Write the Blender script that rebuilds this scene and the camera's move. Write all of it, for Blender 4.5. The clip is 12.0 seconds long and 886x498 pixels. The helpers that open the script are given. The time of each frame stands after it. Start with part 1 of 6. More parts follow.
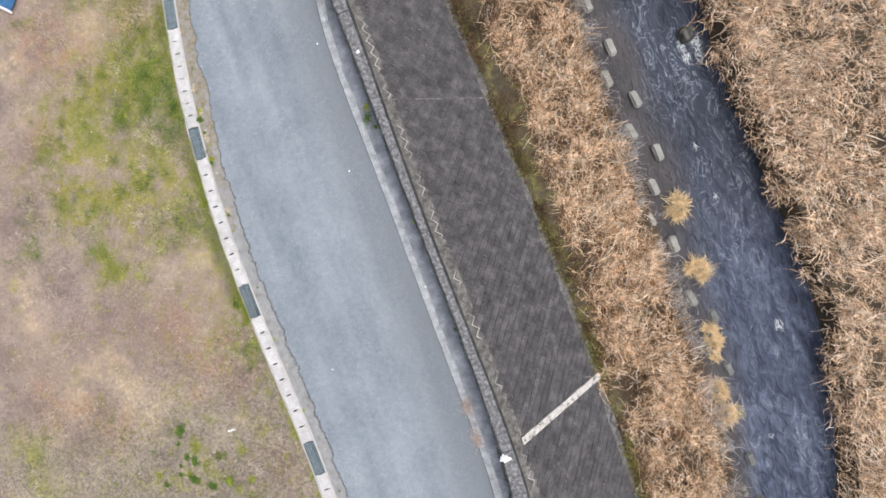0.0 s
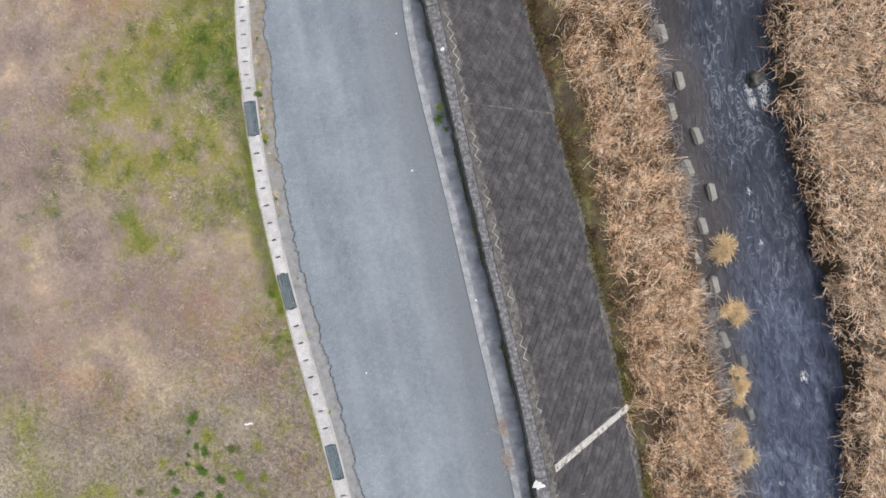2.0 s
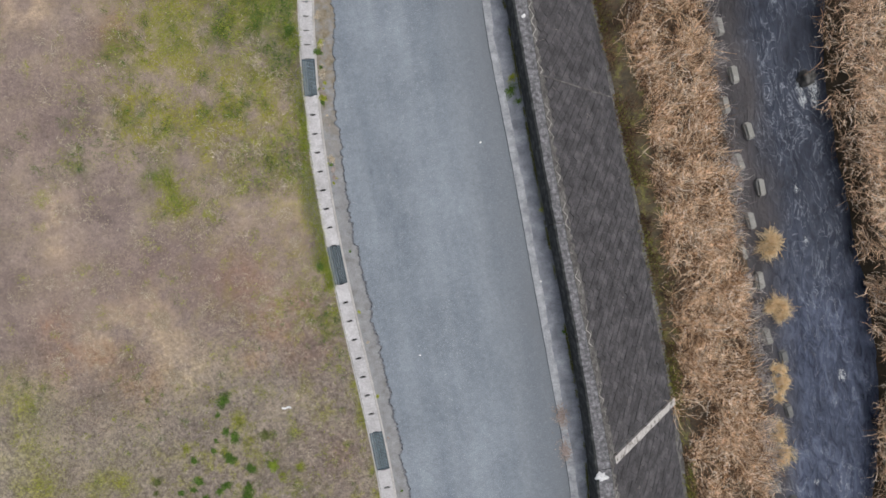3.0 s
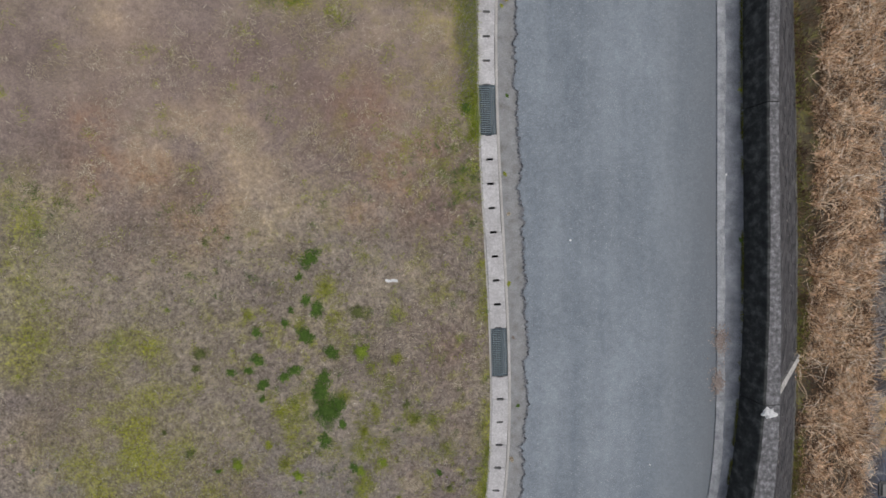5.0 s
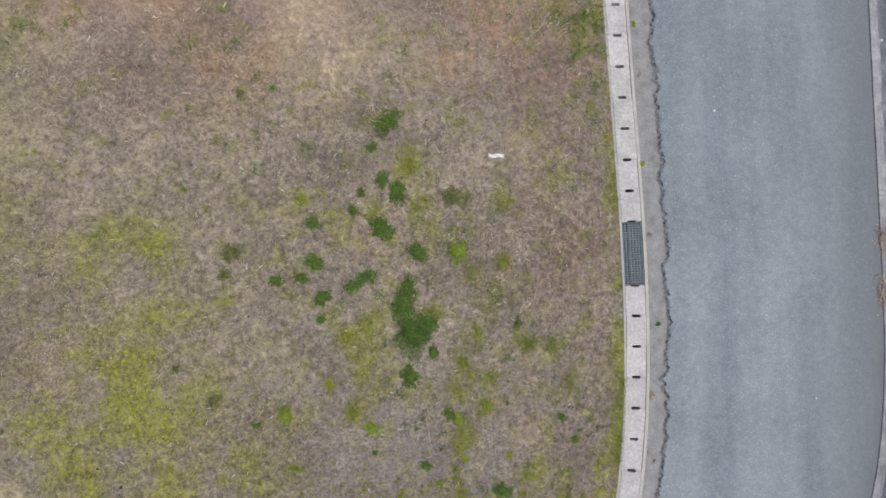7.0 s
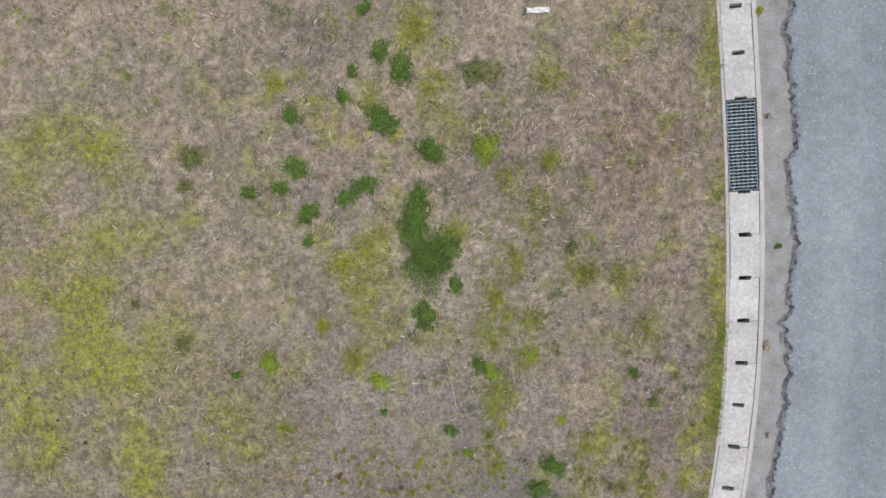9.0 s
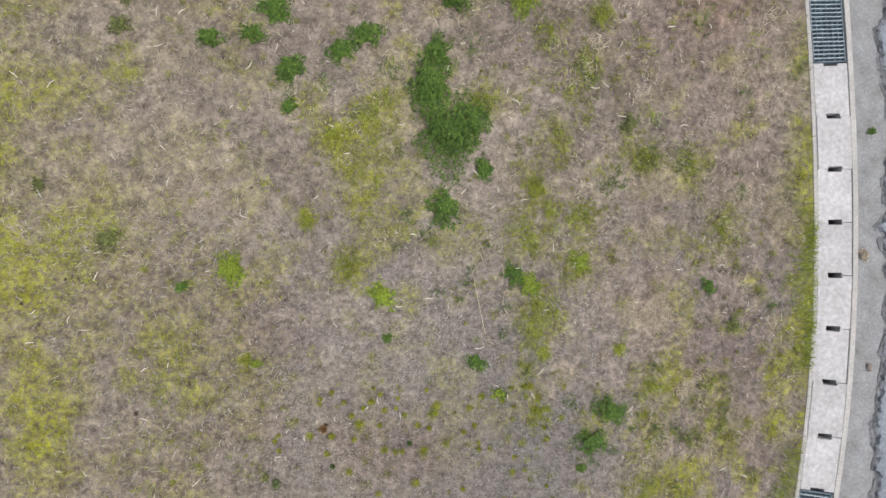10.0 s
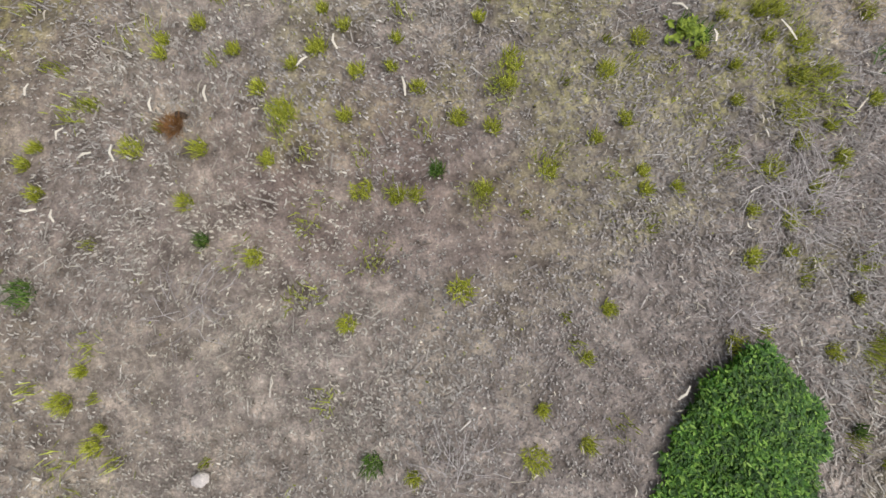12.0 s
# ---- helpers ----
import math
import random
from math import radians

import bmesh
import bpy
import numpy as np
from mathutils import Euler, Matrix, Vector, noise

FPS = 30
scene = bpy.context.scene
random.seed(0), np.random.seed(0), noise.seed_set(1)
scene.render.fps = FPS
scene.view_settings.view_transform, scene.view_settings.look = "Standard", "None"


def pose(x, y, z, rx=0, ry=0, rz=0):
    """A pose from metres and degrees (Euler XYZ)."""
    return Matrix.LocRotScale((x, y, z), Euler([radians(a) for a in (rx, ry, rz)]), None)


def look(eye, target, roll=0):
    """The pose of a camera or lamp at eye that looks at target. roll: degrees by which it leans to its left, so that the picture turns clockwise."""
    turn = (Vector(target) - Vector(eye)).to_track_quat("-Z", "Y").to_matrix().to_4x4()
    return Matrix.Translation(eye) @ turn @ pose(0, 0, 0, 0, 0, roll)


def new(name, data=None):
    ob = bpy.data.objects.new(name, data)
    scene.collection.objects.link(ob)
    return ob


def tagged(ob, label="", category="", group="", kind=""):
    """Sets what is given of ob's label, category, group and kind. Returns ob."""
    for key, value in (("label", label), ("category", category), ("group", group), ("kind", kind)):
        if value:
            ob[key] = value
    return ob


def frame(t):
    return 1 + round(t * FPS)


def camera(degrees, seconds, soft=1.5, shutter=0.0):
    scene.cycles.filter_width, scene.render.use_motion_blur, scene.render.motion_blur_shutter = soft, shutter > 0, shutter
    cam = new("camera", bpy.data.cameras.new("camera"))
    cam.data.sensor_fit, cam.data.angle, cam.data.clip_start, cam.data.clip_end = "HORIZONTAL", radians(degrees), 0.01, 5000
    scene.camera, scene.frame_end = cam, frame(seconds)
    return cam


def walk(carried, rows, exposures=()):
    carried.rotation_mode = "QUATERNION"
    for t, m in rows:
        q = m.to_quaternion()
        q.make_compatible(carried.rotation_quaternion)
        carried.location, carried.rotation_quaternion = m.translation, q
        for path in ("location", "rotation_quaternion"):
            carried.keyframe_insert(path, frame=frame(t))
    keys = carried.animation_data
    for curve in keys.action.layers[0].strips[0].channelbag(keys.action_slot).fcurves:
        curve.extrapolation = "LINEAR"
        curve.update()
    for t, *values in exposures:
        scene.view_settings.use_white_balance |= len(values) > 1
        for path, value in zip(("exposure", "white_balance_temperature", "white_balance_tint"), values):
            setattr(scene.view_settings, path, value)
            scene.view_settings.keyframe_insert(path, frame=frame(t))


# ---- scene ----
cam = camera(96.4, 12.0, soft=1.6)
walk(cam, [
    (0.0, pose(6.738, 4.320, 10.538, -2.73, 6.74, -19.30)),
    (0.5, pose(6.798, 4.341, 10.485, -2.74, 6.86, -18.69)),
    (1.0, pose(6.500, 4.567, 10.464, -2.78, 6.40, -17.93)),
    (1.5, pose(5.843, 4.942, 10.432, -2.72, 5.53, -15.34)),
    (2.0, pose(4.887, 5.213, 10.361, -2.48, 4.29, -11.85)),
    (2.5, pose(3.760, 5.112, 10.220, -2.09, 2.73, -10.35)),
    (3.0, pose(2.547, 4.843, 9.950, -1.40, 1.06, -9.18)),
    (3.2, pose(2.265, 4.624, 9.842, -0.93, 1.05, -8.07)),
    (4.8, pose(-1.293, 2.871, 8.003, -3.97, -2.68, 0.79)),
    (5.0, pose(-1.783, 2.112, 7.867, -1.63, -3.85, 0.31)),
    (5.5, pose(-2.768, 1.195, 7.307, -0.72, -5.76, -0.12)),
    (6.0, pose(-3.353, 0.373, 6.834, 0.69, -7.05, -0.17)),
    (6.5, pose(-3.726, -0.164, 6.303, 2.02, -7.73, -0.85)),
    (6.7, pose(-3.939, -0.242, 6.018, 1.99, -8.76, -0.47)),
    (8.3, pose(-3.477, 0.013, 4.720, -6.72, -2.69, -1.46)),
    (8.5, pose(-3.455, -0.287, 4.620, -5.17, -2.11, -1.60)),
    (9.0, pose(-3.450, -0.988, 4.220, -2.75, -1.44, -2.06)),
    (9.5, pose(-3.754, -1.638, 3.723, -0.90, -4.28, -1.74)),
    (10.0, pose(-3.852, -2.251, 3.212, 0.40, -4.78, -1.76)),
    (10.5, pose(-3.876, -2.902, 2.685, 2.09, -5.84, -1.38)),
    (11.0, pose(-3.756, -3.384, 2.042, 2.29, -3.40, -2.40)),
    (11.5, pose(-3.836, -3.770, 1.487, 3.17, -2.92, -3.65)),
    (12.0, pose(-3.955, -4.081, 1.031, 4.75, -2.64, -4.70)),
], exposures=[(0.0, 0.49), (1.0, 0.49), (1.5, 0.41), (2.0, 0.24), (2.5, 0.02), (3.2, -0.18), (4.8, -0.46), (5.5, -0.38), (6.0, -0.2), (6.5, -0.12), (8.5, 0.03), (10.5, 0.19), (12.0, 0.13)])

# ---- world and sun: a bright overcast winter day ----
SUN_EL, SUN_AZ = radians(58), radians(100)
world = bpy.data.worlds.new("overcast_sky")
scene.world = world
world.use_nodes = True
wn = world.node_tree.nodes
sky = wn.new("ShaderNodeTexSky")
sky.sky_type = "NISHITA"
sky.sun_disc = False
sky.sun_elevation, sky.sun_rotation = SUN_EL, SUN_AZ
sky.air_density, sky.dust_density, sky.ozone_density = 1.0, 4.0, 1.0
wn["Background"].inputs[1].default_value = 0.142
cloud = wn.new("ShaderNodeHueSaturation")
cloud.inputs["Saturation"].default_value = 0.4
world.node_tree.links.new(sky.outputs[0], cloud.inputs["Color"])
world.node_tree.links.new(cloud.outputs[0], wn["Background"].inputs[0])
sun_data = bpy.data.lights.new("sun", "SUN")
sun_data.energy, sun_data.angle, sun_data.color = 0.95, radians(60), (1.0, 0.96, 0.90)
sun = new("sun", sun_data)
sun.matrix_world = look((math.sin(SUN_AZ) * 30 * math.cos(SUN_EL), math.cos(SUN_AZ) * 30 * math.cos(SUN_EL), 30 * math.sin(SUN_EL)), (0, 0, 0))

# ---- plan: edges as curves x(y), in metres ----
Y0, Y1 = -6.5, 15.0


def curve(coef, lo=Y0, hi=Y1):
    """x of an edge at y: a polynomial between lo and hi, straight on beyond."""
    slope = np.polyder(coef)

    def x_at(y):
        y = np.asarray(y, float)
        c = np.clip(y, lo, hi)
        return np.polyval(coef, c) + np.polyval(slope, c) * (y - c)

    return x_at


gutter = curve([8.31625e-07, -7.31971e-05, 0.00211072, -0.0115132, -0.0442292, -0.104764], -4.4, 12.9)
asphalt_left = curve([-1.09373e-05, 0.000165713, 0.00107904, -0.0148638, -0.0185106, 0.445321], -3.93, 11.13)
strip_left = curve([1.82934e-05, -0.000380573, 0.00244548, -0.00486528, -0.0259174, 4.52837], -4.39, 11.75)
cap_left = curve([-7.1092e-05, 0.00171599, -0.013578, 0.00833054, 5.12812], -3.64, 11.18)
cap_right = curve([-7.24863e-05, 0.00160823, -0.00869555, -0.0265696, 5.46674], -3.49, 11.04)
toe = curve([0.00016281, -0.00422557, -0.0215515, 8.46587], -4.67, 11.49)
berm = curve([0.000140512, -0.00244148, 0.0031875, 0.0790714, 8.74], -3.4, 11.4)
reed_edge = curve([0.000348006, -0.00550187, 0.00519847, 11.7831], -6.65, 10.50)
bank = curve([5.63191e-05, 0.00118542, -0.0187758, -0.00168127, 15.37], -5.2, 10.0)
Z_CAP, Z_SLOPE, Z_TOE, Z_BED, Z_WATER, Z_FAR = 0.53, 0.24, -2.1, -3.25, -2.9, -2.35


def value_noise(x, y, seed=0):
    """Smooth random values from 0 to 1 on a unit lattice."""
    x, y = np.asarray(x, float), np.asarray(y, float)
    ix, iy = np.floor(x), np.floor(y)
    fx, fy = x - ix, y - iy
    fx, fy = fx * fx * (3 - 2 * fx), fy * fy * (3 - 2 * fy)

    def h(a, b):
        return np.modf(np.abs(np.sin(a * 127.1 + b * 311.7 + seed * 74.7) * 43758.5453))[0]

    return (h(ix, iy) * (1 - fx) + h(ix + 1, iy) * fx) * (1 - fy) + (h(ix, iy + 1) * (1 - fx) + h(ix + 1, iy + 1) * fx) * fy


# ---- materials ----
def material(name):
    m = bpy.data.materials.new(name)
    m.use_nodes = True
    return m, m.node_tree.nodes, m.node_tree.links, m.node_tree.nodes["Principled BSDF"]


def noise_node(n, l, scale, detail=4.0, rough=0.6, vec=None):
    t = n.new("ShaderNodeTexNoise")
    t.inputs["Scale"].default_value, t.inputs["Detail"].default_value, t.inputs["Roughness"].default_value = scale, detail, rough
    if vec is not None:
        l.new(vec, t.inputs["Vector"])
    return t.outputs["Fac"]


def ramp(n, l, fac, stops):
    r = n.new("ShaderNodeValToRGB")
    while len(r.color_ramp.elements) < len(stops):
        r.color_ramp.elements.new(0.5)
    for e, (p, c) in zip(r.color_ramp.elements, stops):
        e.position, e.color = p, (*c, 1) if len(c) == 3 else c
    l.new(fac, r.inputs[0])
    return r.outputs[0]


def span(n, l, fac, a, b, lo=0.0, hi=1.0):
    m = n.new("ShaderNodeMapRange")
    l.new(fac, m.inputs[0])
    for i, v in enumerate((a, b, lo, hi)):
        m.inputs[i + 1].default_value = v
    return m.outputs[0]


def blend(n, l, fac, a, b, how="MIX"):
    m = n.new("ShaderNodeMix")
    m.data_type, m.blend_type = "RGBA", how
    for i, v in ((0, fac), (6, a), (7, b)):
        if isinstance(v, (int, float)):
            m.inputs[i].default_value = v
        elif isinstance(v, tuple):
            m.inputs[i].default_value = (*v, 1)
        else:
            l.new(v, m.inputs[i])
    return m.outputs[2]


def times(n, l, a, b):
    m = n.new("ShaderNodeMath")
    m.operation = "MULTIPLY"
    for i, v in enumerate((a, b)):
        if isinstance(v, (int, float)):
            m.inputs[i].default_value = v
        else:
            l.new(v, m.inputs[i])
    return m.outputs[0]


def bump(n, l, p, height, strength, distance):
    b = n.new("ShaderNodeBump")
    b.inputs["Strength"].default_value, b.inputs["Distance"].default_value = strength, distance
    l.new(height, b.inputs["Height"])
    l.new(b.outputs[0], p.inputs["Normal"])


def place(n):
    return n.new("ShaderNodeTexCoord").outputs["Object"]


def world_place(n):
    return n.new("ShaderNodeNewGeometry").outputs["Position"]


def speckled(name, stops, coarse, fine, rough, relief=0.3, depth=0.01, tint=None, island=False):
    """A mineral or paint surface with stains, grain and relief. tint: how far pieces differ in lightness."""
    m, n, l, p = material(name)
    v = world_place(n)
    a, b = noise_node(n, l, coarse, 5, 0.6, v), noise_node(n, l, fine, 3, 0.7, v)
    col = ramp(n, l, a, stops)
    col = blend(n, l, 0.6, col, ramp(n, l, b, [(0.25, (0.55, 0.55, 0.55)), (0.75, (1.4, 1.4, 1.4))]), "MULTIPLY")
    if tint:
        r = n.new("ShaderNodeNewGeometry").outputs["Random Per Island"] if island else n.new("ShaderNodeObjectInfo").outputs["Random"]
        col = blend(n, l, 1.0, col, ramp(n, l, r, [(0.0, (1 - tint,) * 3), (1.0, (1 + tint,) * 3)]), "MULTIPLY")
    l.new(col, p.inputs["Base Color"])
    p.inputs["Roughness"].default_value = rough
    bump(n, l, p, b, relief, depth)
    return m


def straw_like(name, stops, rough=0.75, shine=0.2, patch=2.2, low=0.75, high=1.2, wide=None):
    """Stems and leaves: each one its own shade, with streaks."""
    m, n, l, p = material(name)
    r = n.new("ShaderNodeNewGeometry").outputs["Random Per Island"]
    col = ramp(n, l, r, stops)
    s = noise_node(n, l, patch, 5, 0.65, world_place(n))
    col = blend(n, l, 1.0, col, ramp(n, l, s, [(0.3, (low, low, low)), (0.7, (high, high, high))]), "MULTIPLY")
    if wide:
        col = blend(n, l, 1.0, col, ramp(n, l, noise_node(n, l, 0.6, 6, 0.68, world_place(n)), wide), "MULTIPLY")
    l.new(col, p.inputs["Base Color"])
    p.inputs["Roughness"].default_value = rough
    p.inputs["Specular IOR Level"].default_value = shine
    return m


def lawn_material():
    m, n, l, p = material("winter_lawn")
    v = world_place(n)
    big, mid, fine, grit = noise_node(n, l, 0.6, 6, 0.68, v), noise_node(n, l, 3.2, 5, 0.65, v), noise_node(n, l, 24, 3, 0.6, v), noise_node(n, l, 70, 2, 0.6, v)
    col = ramp(n, l, big, [(0.34, (0.185, 0.157, 0.147)), (0.5, (0.296, 0.255, 0.224)), (0.66, (0.395, 0.340, 0.272))])
    def attr(name):
        a = n.new("ShaderNodeAttribute")
        a.attribute_name = name
        return a.outputs["Fac"]

    col = blend(n, l, times(n, l, attr("grey"), span(n, l, mid, 0.36, 0.66, 0.5, 1.0)), col, (0.250, 0.221, 0.205))

    pale = times(n, l, attr("pale"), span(n, l, mid, 0.3, 0.6, 0.35, 1.0))
    col = blend(n, l, pale, col, (0.54, 0.45, 0.32))
    col = blend(n, l, times(n, l, attr("bare"), span(n, l, mid, 0.32, 0.6, 0.2, 1.0)), col, (0.340, 0.235, 0.165))
    dim = times(n, l, attr("dim"), span(n, l, mid, 0.3, 0.62, 0.4, 1.0))
    col = blend(n, l, dim, col, (0.200, 0.158, 0.142))
    moss = times(n, l, attr("moss"), span(n, l, fine, 0.35, 0.6, 0.25, 1.0))
    col = blend(n, l, moss, col, (0.255, 0.262, 0.038))
    green = times(n, l, attr("green"), span(n, l, fine, 0.35, 0.6, 0.3, 1.0))
    col = blend(n, l, green, col, (0.100, 0.155, 0.026))
    worn = attr("worn")
    col = blend(n, l, times(n, l, worn, 0.9), col, ramp(n, l, fine, [(0.25, (0.5, 0.48, 0.45)), (0.5, (1, 1, 1)), (0.75, (1.5, 1.45, 1.4))]), "MULTIPLY")
    col = blend(n, l, 0.45, col, ramp(n, l, grit, [(0.25, (0.5, 0.5, 0.5)), (0.75, (1.5, 1.5, 1.5))]), "MULTIPLY")
    col = blend(n, l, 1.0, col, ramp(n, l, worn, [(0.4, (1.06, 0.972, 0.985)), (0.9, (1.0, 1.0, 1.0))]), "MULTIPLY")
    clot = noise_node(n, l, 9, 4, 0.7, v)
    col = blend(n, l, times(n, l, worn, 0.95), col, ramp(n, l, clot, [(0.3, (0.50, 0.48, 0.46)), (0.5, (0.98, 0.97, 0.96)), (0.7, (1.55, 1.52, 1.46))]), "MULTIPLY")
    crumb = noise_node(n, l, 150, 3, 0.7, v)
    col = blend(n, l, times(n, l, attr("grey"), 0.5), col, ramp(n, l, crumb, [(0.32, (0.50, 0.49, 0.48)), (0.5, (1.0, 1.0, 1.0)), (0.68, (1.7, 1.68, 1.62))]), "MULTIPLY")
    l.new(col, p.inputs["Base Color"])
    p.inputs["Roughness"].default_value = 0.95
    p.inputs["Specular IOR Level"].default_value = 0.1
    bump(n, l, p, fine, 0.6, 0.02)
    return m


def asphalt_material():
    m, n, l, p = material("worn_asphalt")
    v = world_place(n)
    mapping = n.new("ShaderNodeMapping")
    mapping.inputs["Scale"].default_value = (1.6, 0.12, 1)
    l.new(v, mapping.inputs[0])
    chips = noise_node(n, l, 30, 5, 0.8, v)
    lanes, stain, grain = noise_node(n, l, 1.0, 3, 0.5, mapping.outputs[0]), noise_node(n, l, 0.55, 6, 0.6, v), noise_node(n, l, 160, 2, 0.8, v)
    col = ramp(n, l, lanes, [(0.3, (0.200, 0.233, 0.273)), (0.7, (0.275, 0.311, 0.351))])
    col = blend(n, l, 0.5, col, ramp(n, l, stain, [(0.34, (0.70, 0.71, 0.73)), (0.66, (1.26, 1.25, 1.23))]), "MULTIPLY")
    col = blend(n, l, 0.8, col, ramp(n, l, chips, [(0.28, (0.66, 0.66, 0.66)), (0.5, (1, 1, 1)), (0.72, (1.36, 1.36, 1.36))]), "MULTIPLY")
    pale = noise_node(n, l, 46, 2, 0.5, v)
    col = blend(n, l, span(n, l, pale, 0.62, 0.70, 0.0, 0.85), col, (0.46, 0.48, 0.51))
    blot = noise_node(n, l, 7, 4, 0.7, v)
    col = blend(n, l, 0.8, col, ramp(n, l, blot, [(0.3, (0.86, 0.86, 0.86)), (0.7, (1.13, 1.13, 1.13))]), "MULTIPLY")
    col = blend(n, l, 0.6, col, ramp(n, l, grain, [(0.2, (0.6, 0.6, 0.6)), (0.5, (1, 1, 1)), (0.8, (1.5, 1.5, 1.5))]), "MULTIPLY")
    g = n.new("ShaderNodeAttribute")
    g.attribute_name = "edge_dark"
    col = blend(n, l, times(n, l, g.outputs["Fac"], span(n, l, stain, 0.3, 0.65, 0.45, 0.85)), col, (0.165, 0.178, 0.198))
    l.new(col, p.inputs["Base Color"])
    p.inputs["Roughness"].default_value = 0.85
    bump(n, l, p, grain, 0.35, 0.004)
    return m


def water_material():
    m, n, l, p = material("river_water")
    v = world_place(n)
    mapping = n.new("ShaderNodeMapping")
    mapping.inputs["Scale"].default_value = (1.0, 0.38, 1)
    mapping.inputs["Rotation"].default_value = (0, 0, radians(-9))
    l.new(v, mapping.inputs[0])
    a = n.new("ShaderNodeAttribute")
    a.attribute_name = "shallow"
    ripple, big = noise_node(n, l, 10, 4, 0.65, mapping.outputs[0]), noise_node(n, l, 0.6, 3, 0.5, v)

    def eddies(scale, twist, detail):
        t = n.new("ShaderNodeTexNoise")
        for key, value in (("Scale", scale), ("Detail", detail), ("Roughness", 0.6), ("Distortion", twist)):
            t.inputs[key].default_value = value
        l.new(mapping.outputs[0], t.inputs["Vector"])
        return t.outputs["Fac"]

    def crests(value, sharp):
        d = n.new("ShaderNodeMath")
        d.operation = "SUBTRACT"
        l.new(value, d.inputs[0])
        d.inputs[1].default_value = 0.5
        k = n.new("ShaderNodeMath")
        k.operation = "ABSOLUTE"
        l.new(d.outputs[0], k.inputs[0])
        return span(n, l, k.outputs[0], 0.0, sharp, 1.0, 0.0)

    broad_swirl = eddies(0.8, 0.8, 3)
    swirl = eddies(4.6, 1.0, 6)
    # ripple shading and glints on the crests are painted into the colour
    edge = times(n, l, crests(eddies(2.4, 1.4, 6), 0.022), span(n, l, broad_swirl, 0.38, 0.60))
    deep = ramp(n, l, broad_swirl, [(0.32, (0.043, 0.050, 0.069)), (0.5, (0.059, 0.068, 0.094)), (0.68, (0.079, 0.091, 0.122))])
    # brighter colour for the rapids, standing in for reflected sky
    sky_bright = ramp(n, l, broad_swirl, [(0.32, (0.062, 0.076, 0.114)), (0.5, (0.100, 0.120, 0.176)), (0.68, (0.148, 0.174, 0.245))])
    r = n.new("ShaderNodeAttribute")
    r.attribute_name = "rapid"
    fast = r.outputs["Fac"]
    deep = blend(n, l, fast, deep, sky_bright)
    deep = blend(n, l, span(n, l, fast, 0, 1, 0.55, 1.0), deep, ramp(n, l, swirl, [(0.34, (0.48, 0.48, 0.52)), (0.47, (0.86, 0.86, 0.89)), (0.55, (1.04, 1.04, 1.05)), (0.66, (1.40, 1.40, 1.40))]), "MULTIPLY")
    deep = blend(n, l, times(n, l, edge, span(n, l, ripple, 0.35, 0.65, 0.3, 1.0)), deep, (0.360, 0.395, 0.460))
    bed = ramp(n, l, big, [(0.35, (0.070, 0.064, 0.066)), (0.65, (0.108, 0.098, 0.099))])
    col = blend(n, l, a.outputs["Fac"], deep, bed)
    f = n.new("ShaderNodeAttribute")
    f.attribute_name = "foam"
    lift = n.new("ShaderNodeMath")
    lift.operation = "MULTIPLY_ADD"
    l.new(f.outputs["Fac"], lift.inputs[0])
    lift.inputs[1].default_value = 0.62
    streaks = eddies(9.0, 1.6, 6)
    l.new(crests(streaks, 0.10), lift.inputs[2])
    foam = times(n, l, span(n, l, lift.outputs[0], 1.0, 1.2), span(n, l, f.outputs["Fac"], 0.25, 0.6))
    col = blend(n, l, foam, col, (0.75, 0.78, 0.8))
    l.new(col, p.inputs["Base Color"])
    p.inputs["IOR"].default_value = 1.33
    p.inputs["Specular IOR Level"].default_value = 0.35
    l.new(span(n, l, foam, 0, 1, 0.12, 0.7), p.inputs["Roughness"])
    add = n.new("ShaderNodeMath")
    add.operation = "MULTIPLY_ADD"
    l.new(ripple, add.inputs[0])
    add.inputs[1].default_value = 0.35
    l.new(swirl, add.inputs[2])
    bump(n, l, p, add.outputs[0], 0.9, 0.18)
    return m


MAT_LAWN = lawn_material()
MAT_ASPHALT = asphalt_material()
MAT_WATER = water_material()
MAT_SOIL = speckled("bank_soil", [(0.3, (0.045, 0.035, 0.022)), (0.7, (0.10, 0.075, 0.045))], 1.5, 25, 0.95, 0.6, 0.03)
MAT_MOSS = speckled("mossy_berm", [(0.32, (0.060, 0.047, 0.033)), (0.5, (0.105, 0.088, 0.050)), (0.66, (0.185, 0.175, 0.050))], 3.4, 22, 0.95, 0.6, 0.03)
MAT_COVER = speckled("pale_concrete", [(0.28, (0.46, 0.445, 0.445)), (0.5, (0.55, 0.535, 0.54)), (0.72, (0.65, 0.635, 0.64))], 3.5, 24, 0.85, 0.2, 0.003, tint=0.08)
MAT_LIP = speckled("gutter_concrete", [(0.3, (0.42, 0.40, 0.38)), (0.7, (0.56, 0.54, 0.52))], 3, 60, 0.85, 0.2, 0.003)
